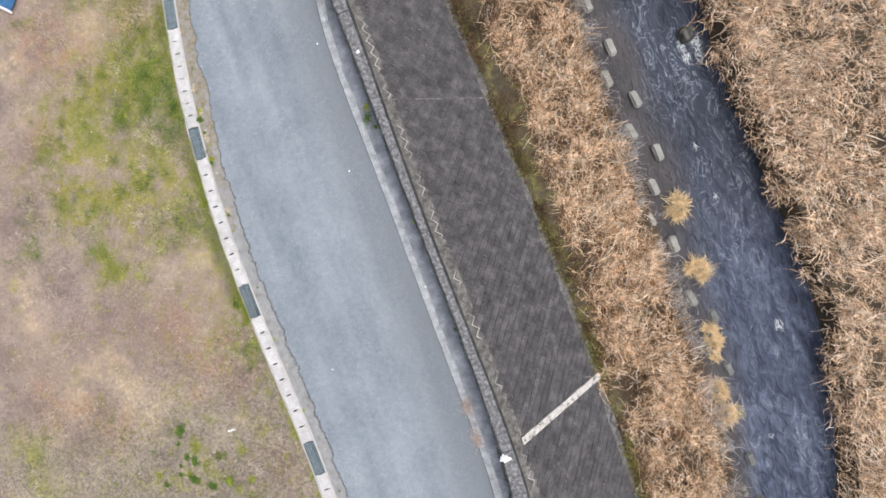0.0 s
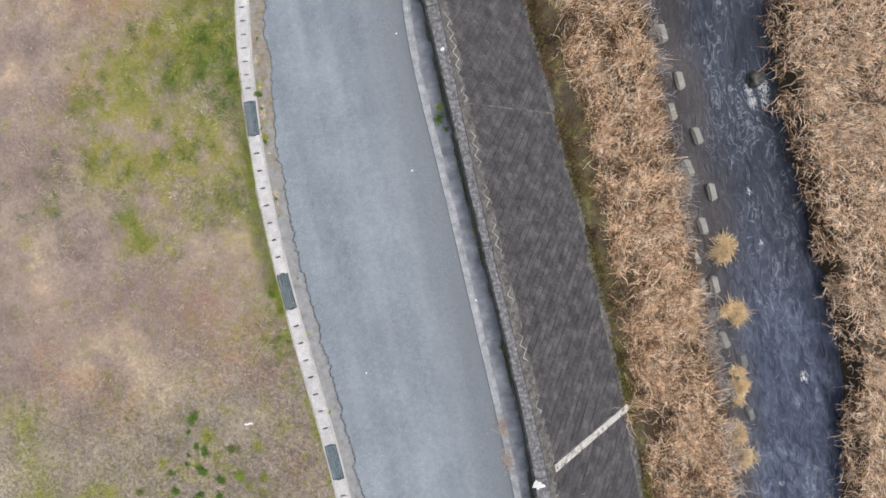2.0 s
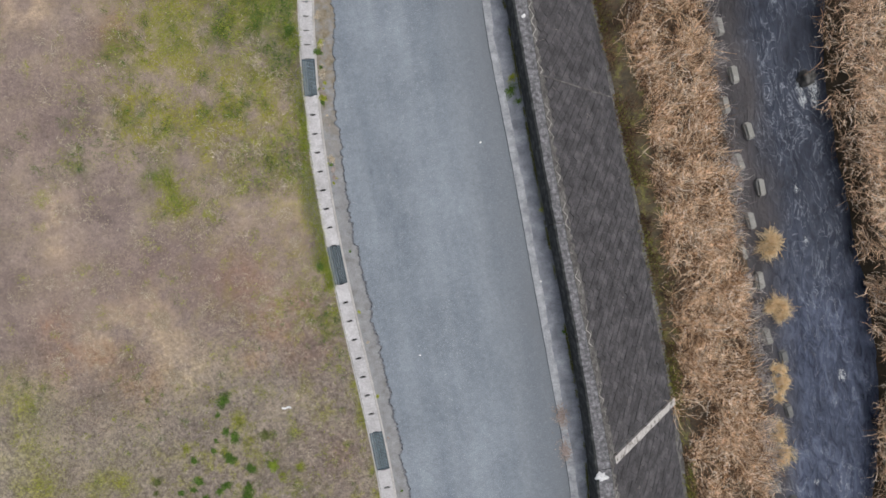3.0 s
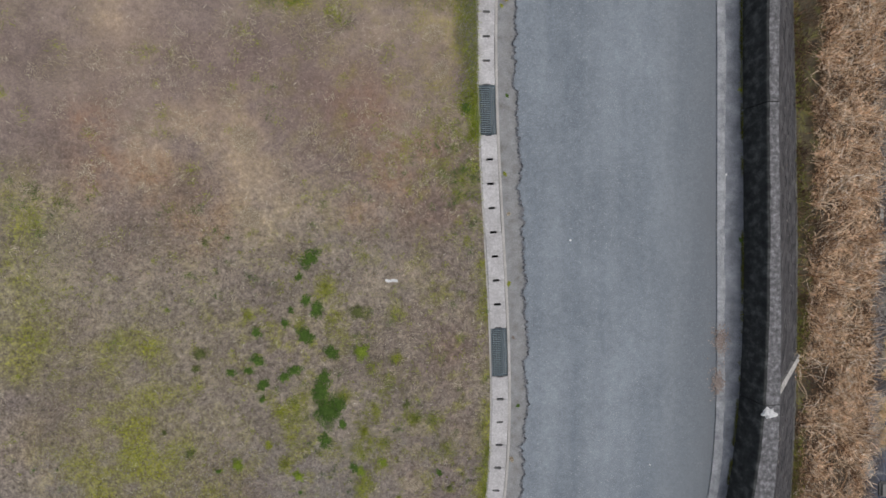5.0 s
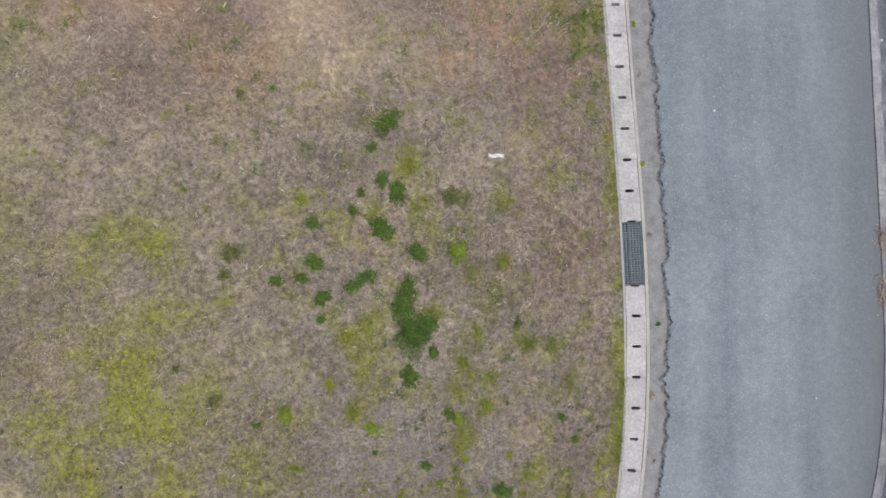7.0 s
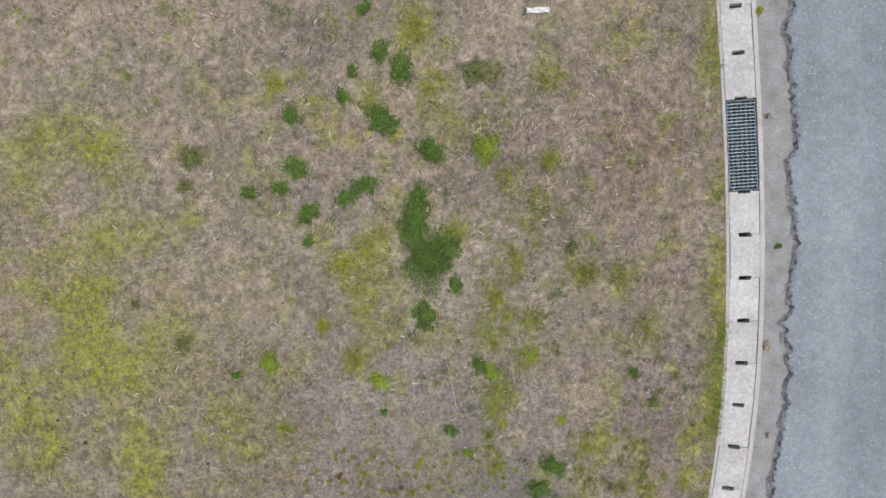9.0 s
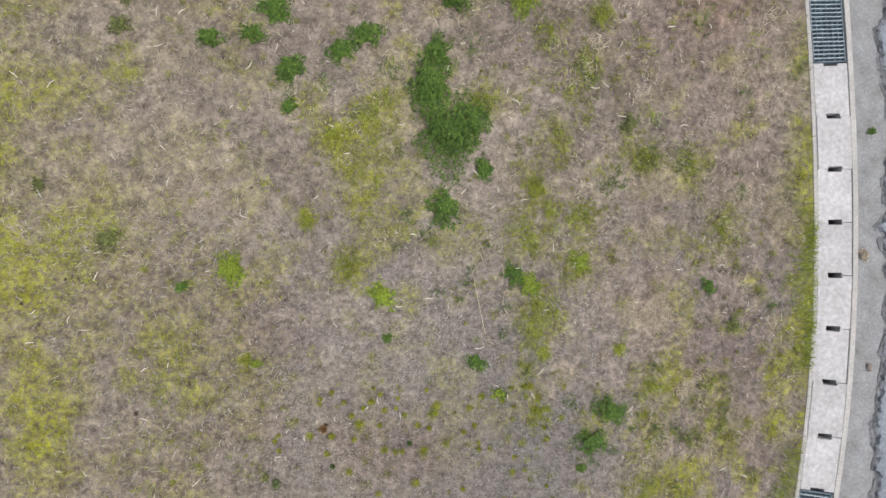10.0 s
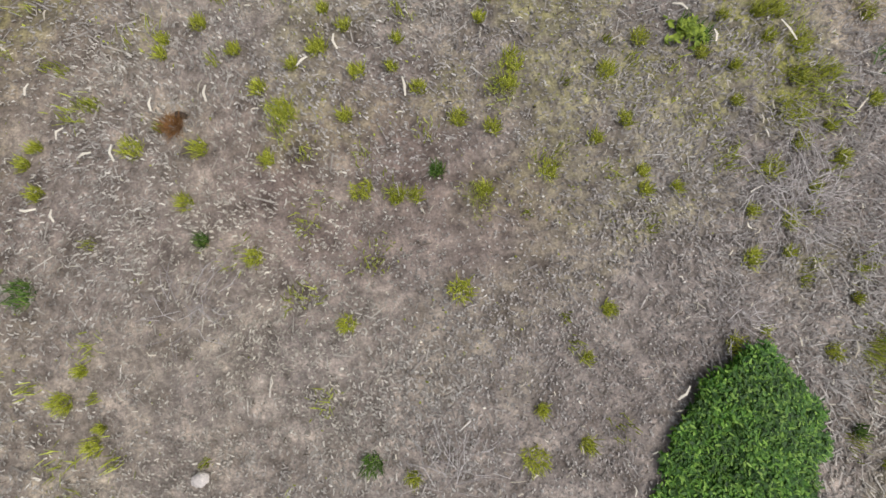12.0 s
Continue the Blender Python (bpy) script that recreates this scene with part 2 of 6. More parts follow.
def apron_material():
    m, n, l, p = material("stained_concrete")
    v = world_place(n)
    a, b = noise_node(n, l, 5, 5, 0.6, v), noise_node(n, l, 38, 3, 0.7, v)
    col = ramp(n, l, a, [(0.28, (0.19, 0.187, 0.175)), (0.45, (0.275, 0.280, 0.290)), (0.72, (0.365, 0.372, 0.388))])
    g = n.new("ShaderNodeAttribute")
    g.attribute_name = "soil"
    soil = ramp(n, l, noise_node(n, l, 7, 5, 0.7, v), [(0.32, (0.17, 0.145, 0.075)), (0.5, (0.27, 0.225, 0.165)), (0.7, (0.36, 0.32, 0.265))])
    col = blend(n, l, times(n, l, g.outputs["Fac"], span(n, l, noise_node(n, l, 3.0, 4, 0.7, v), 0.33, 0.55)), col, soil)
    col = blend(n, l, 0.6, col, ramp(n, l, b, [(0.25, (0.55, 0.55, 0.55)), (0.75, (1.4, 1.4, 1.4))]), "MULTIPLY")
    l.new(col, p.inputs["Base Color"])
    p.inputs["Roughness"].default_value = 0.9
    bump(n, l, p, b, 0.4, 0.006)
    return m


MAT_APRON = apron_material()
MAT_KERB = speckled("road_edge_concrete", [(0.28, (0.165, 0.176, 0.203)), (0.5, (0.262, 0.277, 0.314)), (0.72, (0.400, 0.418, 0.460))], 3.2, 36, 0.85, 0.3, 0.005)
MAT_LINE = speckled("pale_edge_band", [(0.28, (0.25, 0.26, 0.285)), (0.5, (0.39, 0.405, 0.43)), (0.72, (0.54, 0.555, 0.58))], 4.5, 30, 0.85, 0.3, 0.004)
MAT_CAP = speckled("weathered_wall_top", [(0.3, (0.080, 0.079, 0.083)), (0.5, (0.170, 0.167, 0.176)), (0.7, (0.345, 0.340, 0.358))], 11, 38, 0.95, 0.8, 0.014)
MAT_FACE = speckled("near_black_concrete", [(0.3, (0.016, 0.018, 0.020)), (0.5, (0.040, 0.043, 0.044)), (0.7, (0.115, 0.120, 0.120))], 5.5, 30, 0.9, 0.5, 0.01)
MAT_MORTAR = speckled("slope_mortar", [(0.3, (0.060, 0.058, 0.059)), (0.7, (0.130, 0.126, 0.126))], 3.0, 30, 0.95, 0.5, 0.01)
MAT_TOOTH = speckled("pale_worn_mortar", [(0.38, (0.060, 0.057, 0.055)), (0.48, (0.18, 0.172, 0.162)), (0.60, (0.40, 0.385, 0.365))], 1.3, 24, 0.95, 0.5, 0.01)
MAT_MARGIN = speckled("slope_top_fill", [(0.3, (0.070, 0.067, 0.066)), (0.5, (0.130, 0.125, 0.121)), (0.7, (0.225, 0.216, 0.208))], 6, 30, 0.95, 0.6, 0.012)
MAT_BLOCK = speckled("dark_slope_block", [(0.3, (0.056, 0.054, 0.058)), (0.5, (0.080, 0.077, 0.082)), (0.7, (0.122, 0.118, 0.123))], 3.0, 24, 0.9, 0.6, 0.012, tint=0.15)
MAT_BLOCK_FAR = speckled("dark_slope_block_joined", [(0.3, (0.056, 0.054, 0.058)), (0.5, (0.080, 0.077, 0.082)), (0.7, (0.122, 0.118, 0.123))], 3.0, 24, 0.9, 0.6, 0.012, tint=0.15, island=True)
for dull in (MAT_BLOCK, MAT_BLOCK_FAR, MAT_MORTAR, MAT_MARGIN):
    dull.node_tree.nodes["Principled BSDF"].inputs["Specular IOR Level"].default_value = 0.12
MAT_STONE = speckled("stepping_stone_concrete", [(0.3, (0.25, 0.245, 0.22)), (0.7, (0.38, 0.37, 0.345))], 3, 40, 0.85, 0.4, 0.008, tint=0.15)
MAT_WET_STONE = speckled("wet_stepping_stone", [(0.3, (0.075, 0.076, 0.074)), (0.7, (0.165, 0.165, 0.158))], 4, 40, 0.5, 0.4, 0.008, tint=0.15)
MAT_ROCK = speckled("wet_rock", [(0.3, (0.03, 0.03, 0.03)), (0.7, (0.09, 0.085, 0.075))], 4, 30, 0.35, 0.5, 0.02)
MAT_CRACK = speckled("dark_joint", [(0.36, (0.038, 0.042, 0.052)), (0.48, (0.10, 0.107, 0.122)), (0.56, (0.225, 0.235, 0.258))], 13, 70, 0.95)
MAT_CRUMBLE = speckled("crumbled_asphalt", [(0.3, (0.11, 0.113, 0.12)), (0.5, (0.185, 0.19, 0.20)), (0.7, (0.29, 0.295, 0.31))], 12, 60, 0.95)
MAT_WHITE = speckled("white_litter", [(0.3, (0.75, 0.75, 0.75)), (0.7, (0.9, 0.9, 0.9))], 6, 50, 0.6)
MAT_PEBBLE = speckled("pale_pebble", [(0.3, (0.55, 0.50, 0.47)), (0.7, (0.72, 0.66, 0.62))], 20, 120, 0.7)
MAT_CLOD = speckled("dark_earth", [(0.3, (0.04, 0.028, 0.02)), (0.7, (0.09, 0.065, 0.045))], 15, 90, 0.95, 0.6, 0.01)
MAT_DRAIN_SHADE = speckled("drain_shade_black", [(0.3, (0.010, 0.010, 0.010)), (0.7, (0.025, 0.023, 0.02))], 6, 50, 0.9)
MAT_BAND = speckled("dirty_pale_concrete", [(0.34, (0.12, 0.11, 0.09)), (0.46, (0.42, 0.40, 0.38)), (0.7, (0.62, 0.60, 0.58))], 6.5, 40, 0.9, 0.4, 0.006)
MAT_STEEL = speckled("galvanised_steel", [(0.3, (0.13, 0.18, 0.21)), (0.7, (0.25, 0.32, 0.37))], 8, 80, 0.5)
MAT_BAR = speckled("worn_bright_steel", [(0.3, (0.29, 0.37, 0.41)), (0.7, (0.47, 0.56, 0.61))], 8, 80, 0.5)
MAT_STEEL.node_tree.nodes["Principled BSDF"].inputs["Metallic"].default_value = 0.15
MAT_BLUE = speckled("blue_tarpaulin", [(0.3, (0.03, 0.10, 0.24)), (0.7, (0.05, 0.17, 0.36))], 2, 20, 0.5)
MAT_DEBRIS = straw_like("pinkish_leaf_litter", [(0.0, (0.27, 0.215, 0.19)), (0.5, (0.38, 0.31, 0.28)), (1.0, (0.48, 0.42, 0.39))])
# reeds: strong patch tone also imitates shade in the hollows between stems
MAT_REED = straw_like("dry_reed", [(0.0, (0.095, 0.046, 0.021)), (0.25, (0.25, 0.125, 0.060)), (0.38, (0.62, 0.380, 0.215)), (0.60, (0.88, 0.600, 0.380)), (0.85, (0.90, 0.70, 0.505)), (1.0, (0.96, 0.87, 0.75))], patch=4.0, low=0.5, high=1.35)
MAT_REED_FAR = straw_like("pale_dry_reed", [(0.0, (0.12, 0.07, 0.042)), (0.26, (0.27, 0.170, 0.108)), (0.40, (0.64, 0.412, 0.258)), (0.60, (0.87, 0.612, 0.405)), (0.85, (0.88, 0.70, 0.52)), (1.0, (0.95, 0.87, 0.76))], patch=4.0, low=0.5, high=1.35)
MAT_LITTER = straw_like("rotting_reed_litter", [(0.0, (0.035, 0.020, 0.012)), (0.6, (0.10, 0.058, 0.032)), (1.0, (0.24, 0.150, 0.088))], patch=1.4, low=0.5, high=1.25)
MAT_GREY = straw_like("grey_dead_stem", [(0.0, (0.20, 0.178, 0.172)), (0.5, (0.35, 0.318, 0.305)), (1.0, (0.52, 0.485, 0.465))])
MAT_LITTER_GREY = straw_like("grey_slope_litter", [(0.0, (0.11, 0.10, 0.095)), (0.6, (0.20, 0.185, 0.17)), (1.0, (0.40, 0.37, 0.34))])
MAT_GOLD = straw_like("golden_dry_grass", [(0.0, (0.52, 0.35, 0.16)), (0.5, (0.80, 0.59, 0.34)), (1.0, (0.92, 0.78, 0.55))])
MAT_DRY = straw_like("dry_lawn_blades", [(0.0, (0.200, 0.178, 0.160)), (0.3, (0.282, 0.257, 0.234)), (0.65, (0.354, 0.326, 0.300)), (0.9, (0.436, 0.406, 0.372)), (1.0, (0.58, 0.55, 0.51))], patch=24.0, low=0.78, high=1.18, wide=[(0.34, (0.78, 0.75, 0.77)), (0.5, (1.0, 1.0, 1.0)), (0.66, (1.22, 1.20, 1.10))])
MAT_DRY_FAR = straw_like("straw_lawn_blades", [(0.0, (0.310, 0.240, 0.204)), (0.5, (0.378, 0.298, 0.254)), (1.0, (0.464, 0.374, 0.314))], patch=3.2, low=0.80, high=1.18, wide=[(0.34, (0.74, 0.72, 0.66)), (0.5, (1.0, 1.0, 0.98)), (0.66, (1.28, 1.23, 1.12))])
MAT_DRY_MID = straw_like("brown_lawn_blades", [(0.0, (0.225, 0.191, 0.151)), (0.3, (0.290, 0.249, 0.200)), (0.7, (0.358, 0.311, 0.253)), (1.0, (0.480, 0.429, 0.353))], patch=13.0, low=0.58, high=1.42, wide=[(0.34, (0.72, 0.70, 0.62)), (0.5, (1.0, 1.0, 0.97)), (0.66, (1.28, 1.24, 1.10))])
MAT_OLIVE = straw_like("olive_grass", [(0.0, (0.17, 0.185, 0.024)), (0.5, (0.295, 0.325, 0.040)), (1.0, (0.46, 0.50, 0.095))])
MAT_LIME = straw_like("lime_weed", [(0.0, (0.11, 0.165, 0.016)), (0.5, (0.205, 0.285, 0.026)), (1.0, (0.36, 0.44, 0.06))], 0.68, 0.3)
MAT_SPROUT = straw_like("young_grass", [(0.0, (0.20, 0.22, 0.020)), (0.5, (0.345, 0.365, 0.035)), (1.0, (0.50, 0.53, 0.08))], 0.68, 0.3)
MAT_MOSSY = straw_like("dark_moss", [(0.0, (0.070, 0.072, 0.017)), (0.6, (0.150, 0.155, 0.028)), (1.0, (0.28, 0.29, 0.05))])
MAT_GREEN = straw_like("green_weed", [(0.0, (0.037, 0.076, 0.011)), (0.5, (0.076, 0.148, 0.021)), (0.85, (0.125, 0.212, 0.032)), (1.0, (0.20, 0.285, 0.055))], 0.68, 0.3)
MAT_DULL = straw_like("withered_weed", [(0.0, (0.07, 0.085, 0.03)), (0.5, (0.125, 0.145, 0.045)), (1.0, (0.24, 0.26, 0.085))], 0.7, 0.3)
MAT_CLOVER = straw_like("clover_leaf", [(0.0, (0.017, 0.055, 0.007)), (0.4, (0.042, 0.125, 0.011)), (0.75, (0.100, 0.225, 0.022)), (1.0, (0.23, 0.38, 0.06))], 0.55, 0.3, patch=14, low=0.55, high=1.35)
MAT_BROWN = straw_like("dead_brown_plant", [(0.0, (0.12, 0.055, 0.022)), (1.0, (0.34, 0.18, 0.07))])
MAT_PALE = straw_like("pale_dead_tuft", [(0.0, (0.28, 0.22, 0.155)), (0.5, (0.50, 0.42, 0.31)), (1.0, (0.74, 0.66, 0.52))])
MAT_CHAFF = straw_like("mixed_chaff", [(0.0, (0.085, 0.068, 0.052)), (0.3, (0.16, 0.13, 0.10)), (0.45, (0.40, 0.36, 0.29)), (0.85, (0.58, 0.53, 0.43)), (1.0, (0.80, 0.75, 0.64))])
MAT_STRAW = straw_like("pale_straw", [(0.0, (0.60, 0.54, 0.43)), (1.0, (0.88, 0.83, 0.72))])


# ---- mesh helpers ----
def mesh_object(name, verts, faces, mat, parent=None, label="", smooth=False):
    me = bpy.data.meshes.new(name)
    me.from_pydata([tuple(v) for v in verts], [], [tuple(f) for f in faces])
    me.materials.append(mat)
    if smooth:
        me.polygons.foreach_set("use_smooth", [True] * len(me.polygons))
    ob = new(name, me)
    ob.parent = parent
    if label:
        tagged(ob, label=label)
    return ob


def part(name, bm, mat, parent=None, label=""):
    me = bpy.data.meshes.new(name)
    bm.to_mesh(me)
    bm.free()
    me.materials.append(mat)
    ob = new(name, me)
    ob.parent = parent
    if label:
        tagged(ob, label=label)
    return ob


def thing(ob, label, category, group="", kind=""):
    return tagged(ob, label, category, group, kind)


def sweep(section, ys):
    """Vertices and faces of a section of (x(y), z) edges swept along y."""
    k = len(section)
    verts = []
    cols = [(np.asarray(fx(ys)), fz) for fx, fz in section]
    for i, y in enumerate(ys):
        for xs, fz in cols:
            verts.append((float(xs[i]), float(y), float(fz)))
    faces = [(i * k + j, i * k + j + 1, (i + 1) * k + j + 1, (i + 1) * k + j) for i in range(len(ys) - 1) for j in range(k - 1)]
    return verts, faces


def shifted(f, d):
    return lambda y: f(y) + d


def quads_mesh(name, verts, mat, corners=4):
    """A mesh of separate faces, whose corners follow one another in verts."""
    n = len(verts) // corners
    me = bpy.data.meshes.new(name)
    me.vertices.add(len(verts))
    me.vertices.foreach_set("co", np.ascontiguousarray(verts, dtype=np.float32).ravel())
    me.loops.add(len(verts))
    me.loops.foreach_set("vertex_index", np.arange(len(verts), dtype=np.int32))
    me.polygons.add(n)
    me.polygons.foreach_set("loop_start", np.arange(0, len(verts), corners, dtype=np.int32))
    me.update(calc_edges=True)
    me.materials.append(mat)
    return me


def ribbons(name, path, width, mat):
    """Blades: path is (N, K, 3) points along each, width (N, K). One joined mesh, each blade an island of its own."""
    N, K, _ = path.shape
    along = np.gradient(path, axis=1)
    side = np.stack([-along[..., 1], along[..., 0], np.zeros((N, K))], -1)
    side += 1e-6
    side /= np.linalg.norm(side, axis=-1, keepdims=True)
    left, right = path - side * width[..., None] / 2, path + side * width[..., None] / 2
    verts = np.stack([left, right], 2).reshape(-1, 3)
    base = (np.arange(N) * K * 2)[:, None] + (np.arange(K - 1) * 2)[None]
    faces = np.stack([base, base + 1, base + 3, base + 2], -1).reshape(-1)
    me = bpy.data.meshes.new(name)
    me.vertices.add(len(verts))
    me.vertices.foreach_set("co", verts.astype(np.float32).ravel())
    me.loops.add(len(faces))
    me.loops.foreach_set("vertex_index", faces.astype(np.int32))
    me.polygons.add(len(faces) // 4)
    me.polygons.foreach_set("loop_start", np.arange(0, len(faces), 4, dtype=np.int32))
    me.update(calc_edges=True)
    me.materials.append(mat)
    return me


rng = np.random.default_rng(7)

# ---- lawn patches: x, y, radius ----
DIM_MID = [(-8.23, 0.26, 0.70), (-7.90, -0.68, 0.70), (-8.32, -1.08, 0.70), (-7.05, 0.03, 0.50), (-8.93, -0.36, 0.60)]
BARE = [(-5.02, 11.31, 0.56), (-2.97, 4.63, 0.71), (-2.41, 3.66, 0.64), (-1.55, 2.65, 0.57), (-5.89, 2.44, 0.72), (-7.68, 3.31, 0.72), (-3.94, 14.04, 0.88), (-3.04, 13.23, 0.78), (-1.12, 13.56, 0.59), (-1.43, 3.84, 0.41), (-2.07, 3.20, 0.46), (-1.22, 2.59, 0.42), (-2.90, 2.56, 0.40), (-6.78, 3.18, 0.55), (-7.85, 4.20, 0.45), (-1.12, -0.17, 0.38)]
PALE_WEST = [(-9.05, -2.04, 0.22), (-8.80, -2.48, 0.25), (-8.61, -3.06, 0.20), (-8.98, -1.46, 0.20)]
DIM_WEST = [(-6.15, -3.23, 0.40), (-5.91, -2.59, 0.30), (-7.77, -3.17, 0.30), (-8.13, -1.70, 0.30)]
DIM_NEAR = [(-4.22, -3.79, 0.20), (-4.11, -3.72, 0.20), (-3.95, -3.79, 0.22), (-3.81, -3.90, 0.20), (-4.35, -3.74, 0.16), (-4.08, -3.88, 0.20)]
OLIVE_FAR = [(-7.63, -1.56, 0.55), (-7.70, -0.14, 0.40), (-7.12, -2.77, 0.50), (-8.52, -2.25, 0.40), (-2.82, 6.23, 0.50), (-1.26, 5.42, 0.50), (-1.95, 6.74, 0.40), (-1.07, 6.51, 0.40), (-3.83, -0.86, 0.30), (-3.06, 0.06, 0.35), (-3.76, 0.70, 0.30), (-2.59, 8.89, 1.00), (0.93, 5.21, 0.50), (2.28, -0.38, 0.60)]
DIM_FAR = [(-8.70, 3.44, 0.70), (-7.41, 1.99, 0.60), (-6.12, 3.10, 0.45), (-1.44, 3.22, 0.50), (-1.04, 0.18, 0.60), (-5.50, -2.54, 0.50), (-2.13, -2.41, 0.50), (-8.97, 0.48, 0.35)]
PALE_NEAR = [(-1.77, -1.72, 0.12), (-0.97, -1.88, 0.14), (-1.79, -2.85, 0.16), (-1.40, -3.99, 0.12), (-0.96, -3.87, 0.12), (-1.78, -3.88, 0.10), (-1.77, -2.12, 0.10), (-1.55, -3.49, 0.10), (-2.61, -3.33, 0.08), (-0.61, -2.02, 0.14), (-1.12, -3.78, 0.10), (-2.03, -2.80, 0.12), (-1.74, -2.63, 0.10), (-1.81, -1.78, 0.10), (-1.96, 1.52, 0.10), (-1.24, -2.36, 0.10), (-0.89, 0.59, 0.10), (-0.94, -0.83, 0.12), (-1.46, 6.11, 0.25), (-1.32, 5.42, 0.20), (-5.07, 3.99, 0.30), (-4.97, 2.49, 0.25)]
MOSS_FAR = [(-1.75, 11.72, 1.17), (-3.59, 10.96, 1.05), (-4.65, 9.26, 0.73), (-2.42, 8.83, 0.87), (-4.32, 7.10, 0.46)]
GREEN_FAR = [(-1.22, 10.86, 0.92), (-0.55, 11.11, 0.67), (-2.27, 10.92, 0.66), (-3.52, 11.05, 0.5), (-4.84, 10.84, 0.4), (-6.57, 8.20, 0.32), (-4.55, 7.51, 0.48), (-1.37, 11.95, 0.67), (-0.54, 10.17, 0.33), (-4.2, 7.0, 0.3)]
PALE_FAR = [(-7.43, 7.10, 0.50), (-7.44, 6.22, 0.42), (-5.94, 4.22, 0.60), (-5.21, 4.54, 0.46), (-5.01, 3.19, 0.60), (-4.60, 2.53, 0.50), (-6.73, 3.60, 0.50), (-7.52, 12.17, 0.49), (-6.91, 12.21, 0.42), (-2.36, 13.91, 0.60), (-2.74, 13.46, 0.48), (-5.18, 13.84, 0.54), (-1.71, 12.34, 0.37)]

OLIVE_WEST = [(-7.12, -1.52, 0.63), (-7.31, -0.92, 0.34), (-6.94, -2.13, 0.32), (-7.65, -2.22, 0.41), (-7.77, -2.95, 0.29), (-6.96, -3.24, 0.30), (-6.69, -3.56, 0.27), (-7.47, -3.59, 0.30), (-6.91, -1.39, 0.36), (-6.60, -1.89, 0.33), (-7.22, -0.97, 0.28), (-7.64, -3.10, 0.36), (-5.97, -3.16, 0.37), (-6.81, 0.10, 0.17), (-9.28, 1.32, 0.53), (-9.22, 2.45, 0.53), (-9.12, -0.00, 0.54)]
WEEDS = [(-4.07, 1.34, 0.08), (-3.93, 0.88, 0.11), (-3.71, 0.70, 0.16), (-4.22, 0.70, 0.07), (-4.33, 0.43, 0.09), (-4.88, 0.25, 0.11), (-3.94, 0.18, 0.18), (-3.43, -0.16, 0.15), (-4.85, -0.29, 0.14), (-5.03, -0.49, 0.10), (-5.36, -0.53, 0.10), (-4.15, -0.50, 0.13), (-4.35, -0.62, 0.11), (-4.75, -0.77, 0.12), (-4.77, -1.07, 0.07), (-3.58, -0.62, 0.13), (-3.65, -0.89, 0.23), (-3.52, -1.29, 0.32), (-3.23, -1.59, 0.10), (-3.57, -1.91, 0.16), (-3.01, -2.47, 0.10), (-1.30, -2.63, 0.07), (-3.34, -3.18, 0.08), (-2.22, -3.63, 0.13), (-2.40, -3.88, 0.13), (-2.48, -4.10, 0.04), (-4.05, -2.94, 0.04), (-5.61, -2.46, 0.05)]
WEEDS += [(-3.86, 1.70, 0.20), (-3.33, -1.22, 0.20), (-0.58, 10.62, 0.20), (-0.80, 4.70, 0.14)]
LIME_WEEDS = [(-2.85, -0.14, 0.18), (-5.24, -2.34, 0.13), (-2.87, -2.56, 0.11), (-4.08, -2.59, 0.12), (-2.44, -2.38, 0.10), (-3.16, -3.44, 0.06), (-5.07, -3.09, 0.04)]
DULL_WEEDS = [(-2.91, 0.64, 0.20), (-5.92, -0.15, 0.16), (-6.02, -0.44, 0.09), (-6.13, -2.09, 0.11), (-1.08, -2.96, 0.08), (-1.96, -1.22, 0.10), (-6.61, -1.66, 0.07), (-5.03, -3.98, 0.04), (-5.83, 2.00, 0.08)]
OLIVE_SPOTS = [(-7.41, 0.30, 0.14), (-6.92, -0.02, 0.18), (-5.96, -0.77, 0.09), (-5.76, -3.25, 0.08), (-5.63, -4.17, 0.16), (-5.59, -3.31, 0.08), (-5.22, -4.36, 0.09), (-5.15, -3.06, 0.05), (-5.04, 0.56, 0.12), (-4.65, -3.38, 0.03), (-4.65, -1.96, 0.07), (-4.44, -1.33, 0.09), (-4.35, -2.35, 0.12), (-4.28, -3.64, 0.04), (-4.18, -1.60, 0.27), (-4.08, -1.19, 0.20), (-4.06, 0.39, 0.14), (-3.80, -3.87, 0.04), (-3.70, -3.56, 0.04), (-3.53, 1.12, 0.16), (-3.40, 0.50, 0.14), (-3.19, -1.03, 0.13), (-2.93, -2.76, 0.07), (-2.92, -3.24, 0.07), (-2.86, -2.12, 0.22), (-2.82, -2.91, 0.14), (-2.82, -3.60, 0.09), (-2.79, -2.71, 0.15), (-2.79, -1.76, 0.12), (-2.76, -3.13, 0.05), (-2.74, -4.36, 0.04), (-2.70, -2.02, 0.12)]
OLIVE_SPOTS += [(-2.63, -0.49, 0.12), (-2.62, -1.34, 0.15), (-2.45, -4.55, 0.07), (-2.44, -2.45, 0.16), (-2.42, -2.00, 0.12), (-2.30, -0.74, 0.12), (-2.26, -4.54, 0.09), (-2.17, -0.30, 0.11), (-2.15, 0.58, 0.15), (-2.12, -3.11, 0.04), (-1.98, -4.54, 0.15), (-1.91, -4.23, 0.20), (-1.87, -3.82, 0.17), (-1.81, -3.45, 0.16), (-1.80, -1.53, 0.15), (-1.47, -3.94, 0.07), (-1.45, -3.58, 0.08), (-1.42, -1.57, 0.15), (-1.41, -2.35, 0.08), (-1.27, -3.52, 0.14), (-1.18, -3.86, 0.13), (-1.12, -2.17, 0.17)]
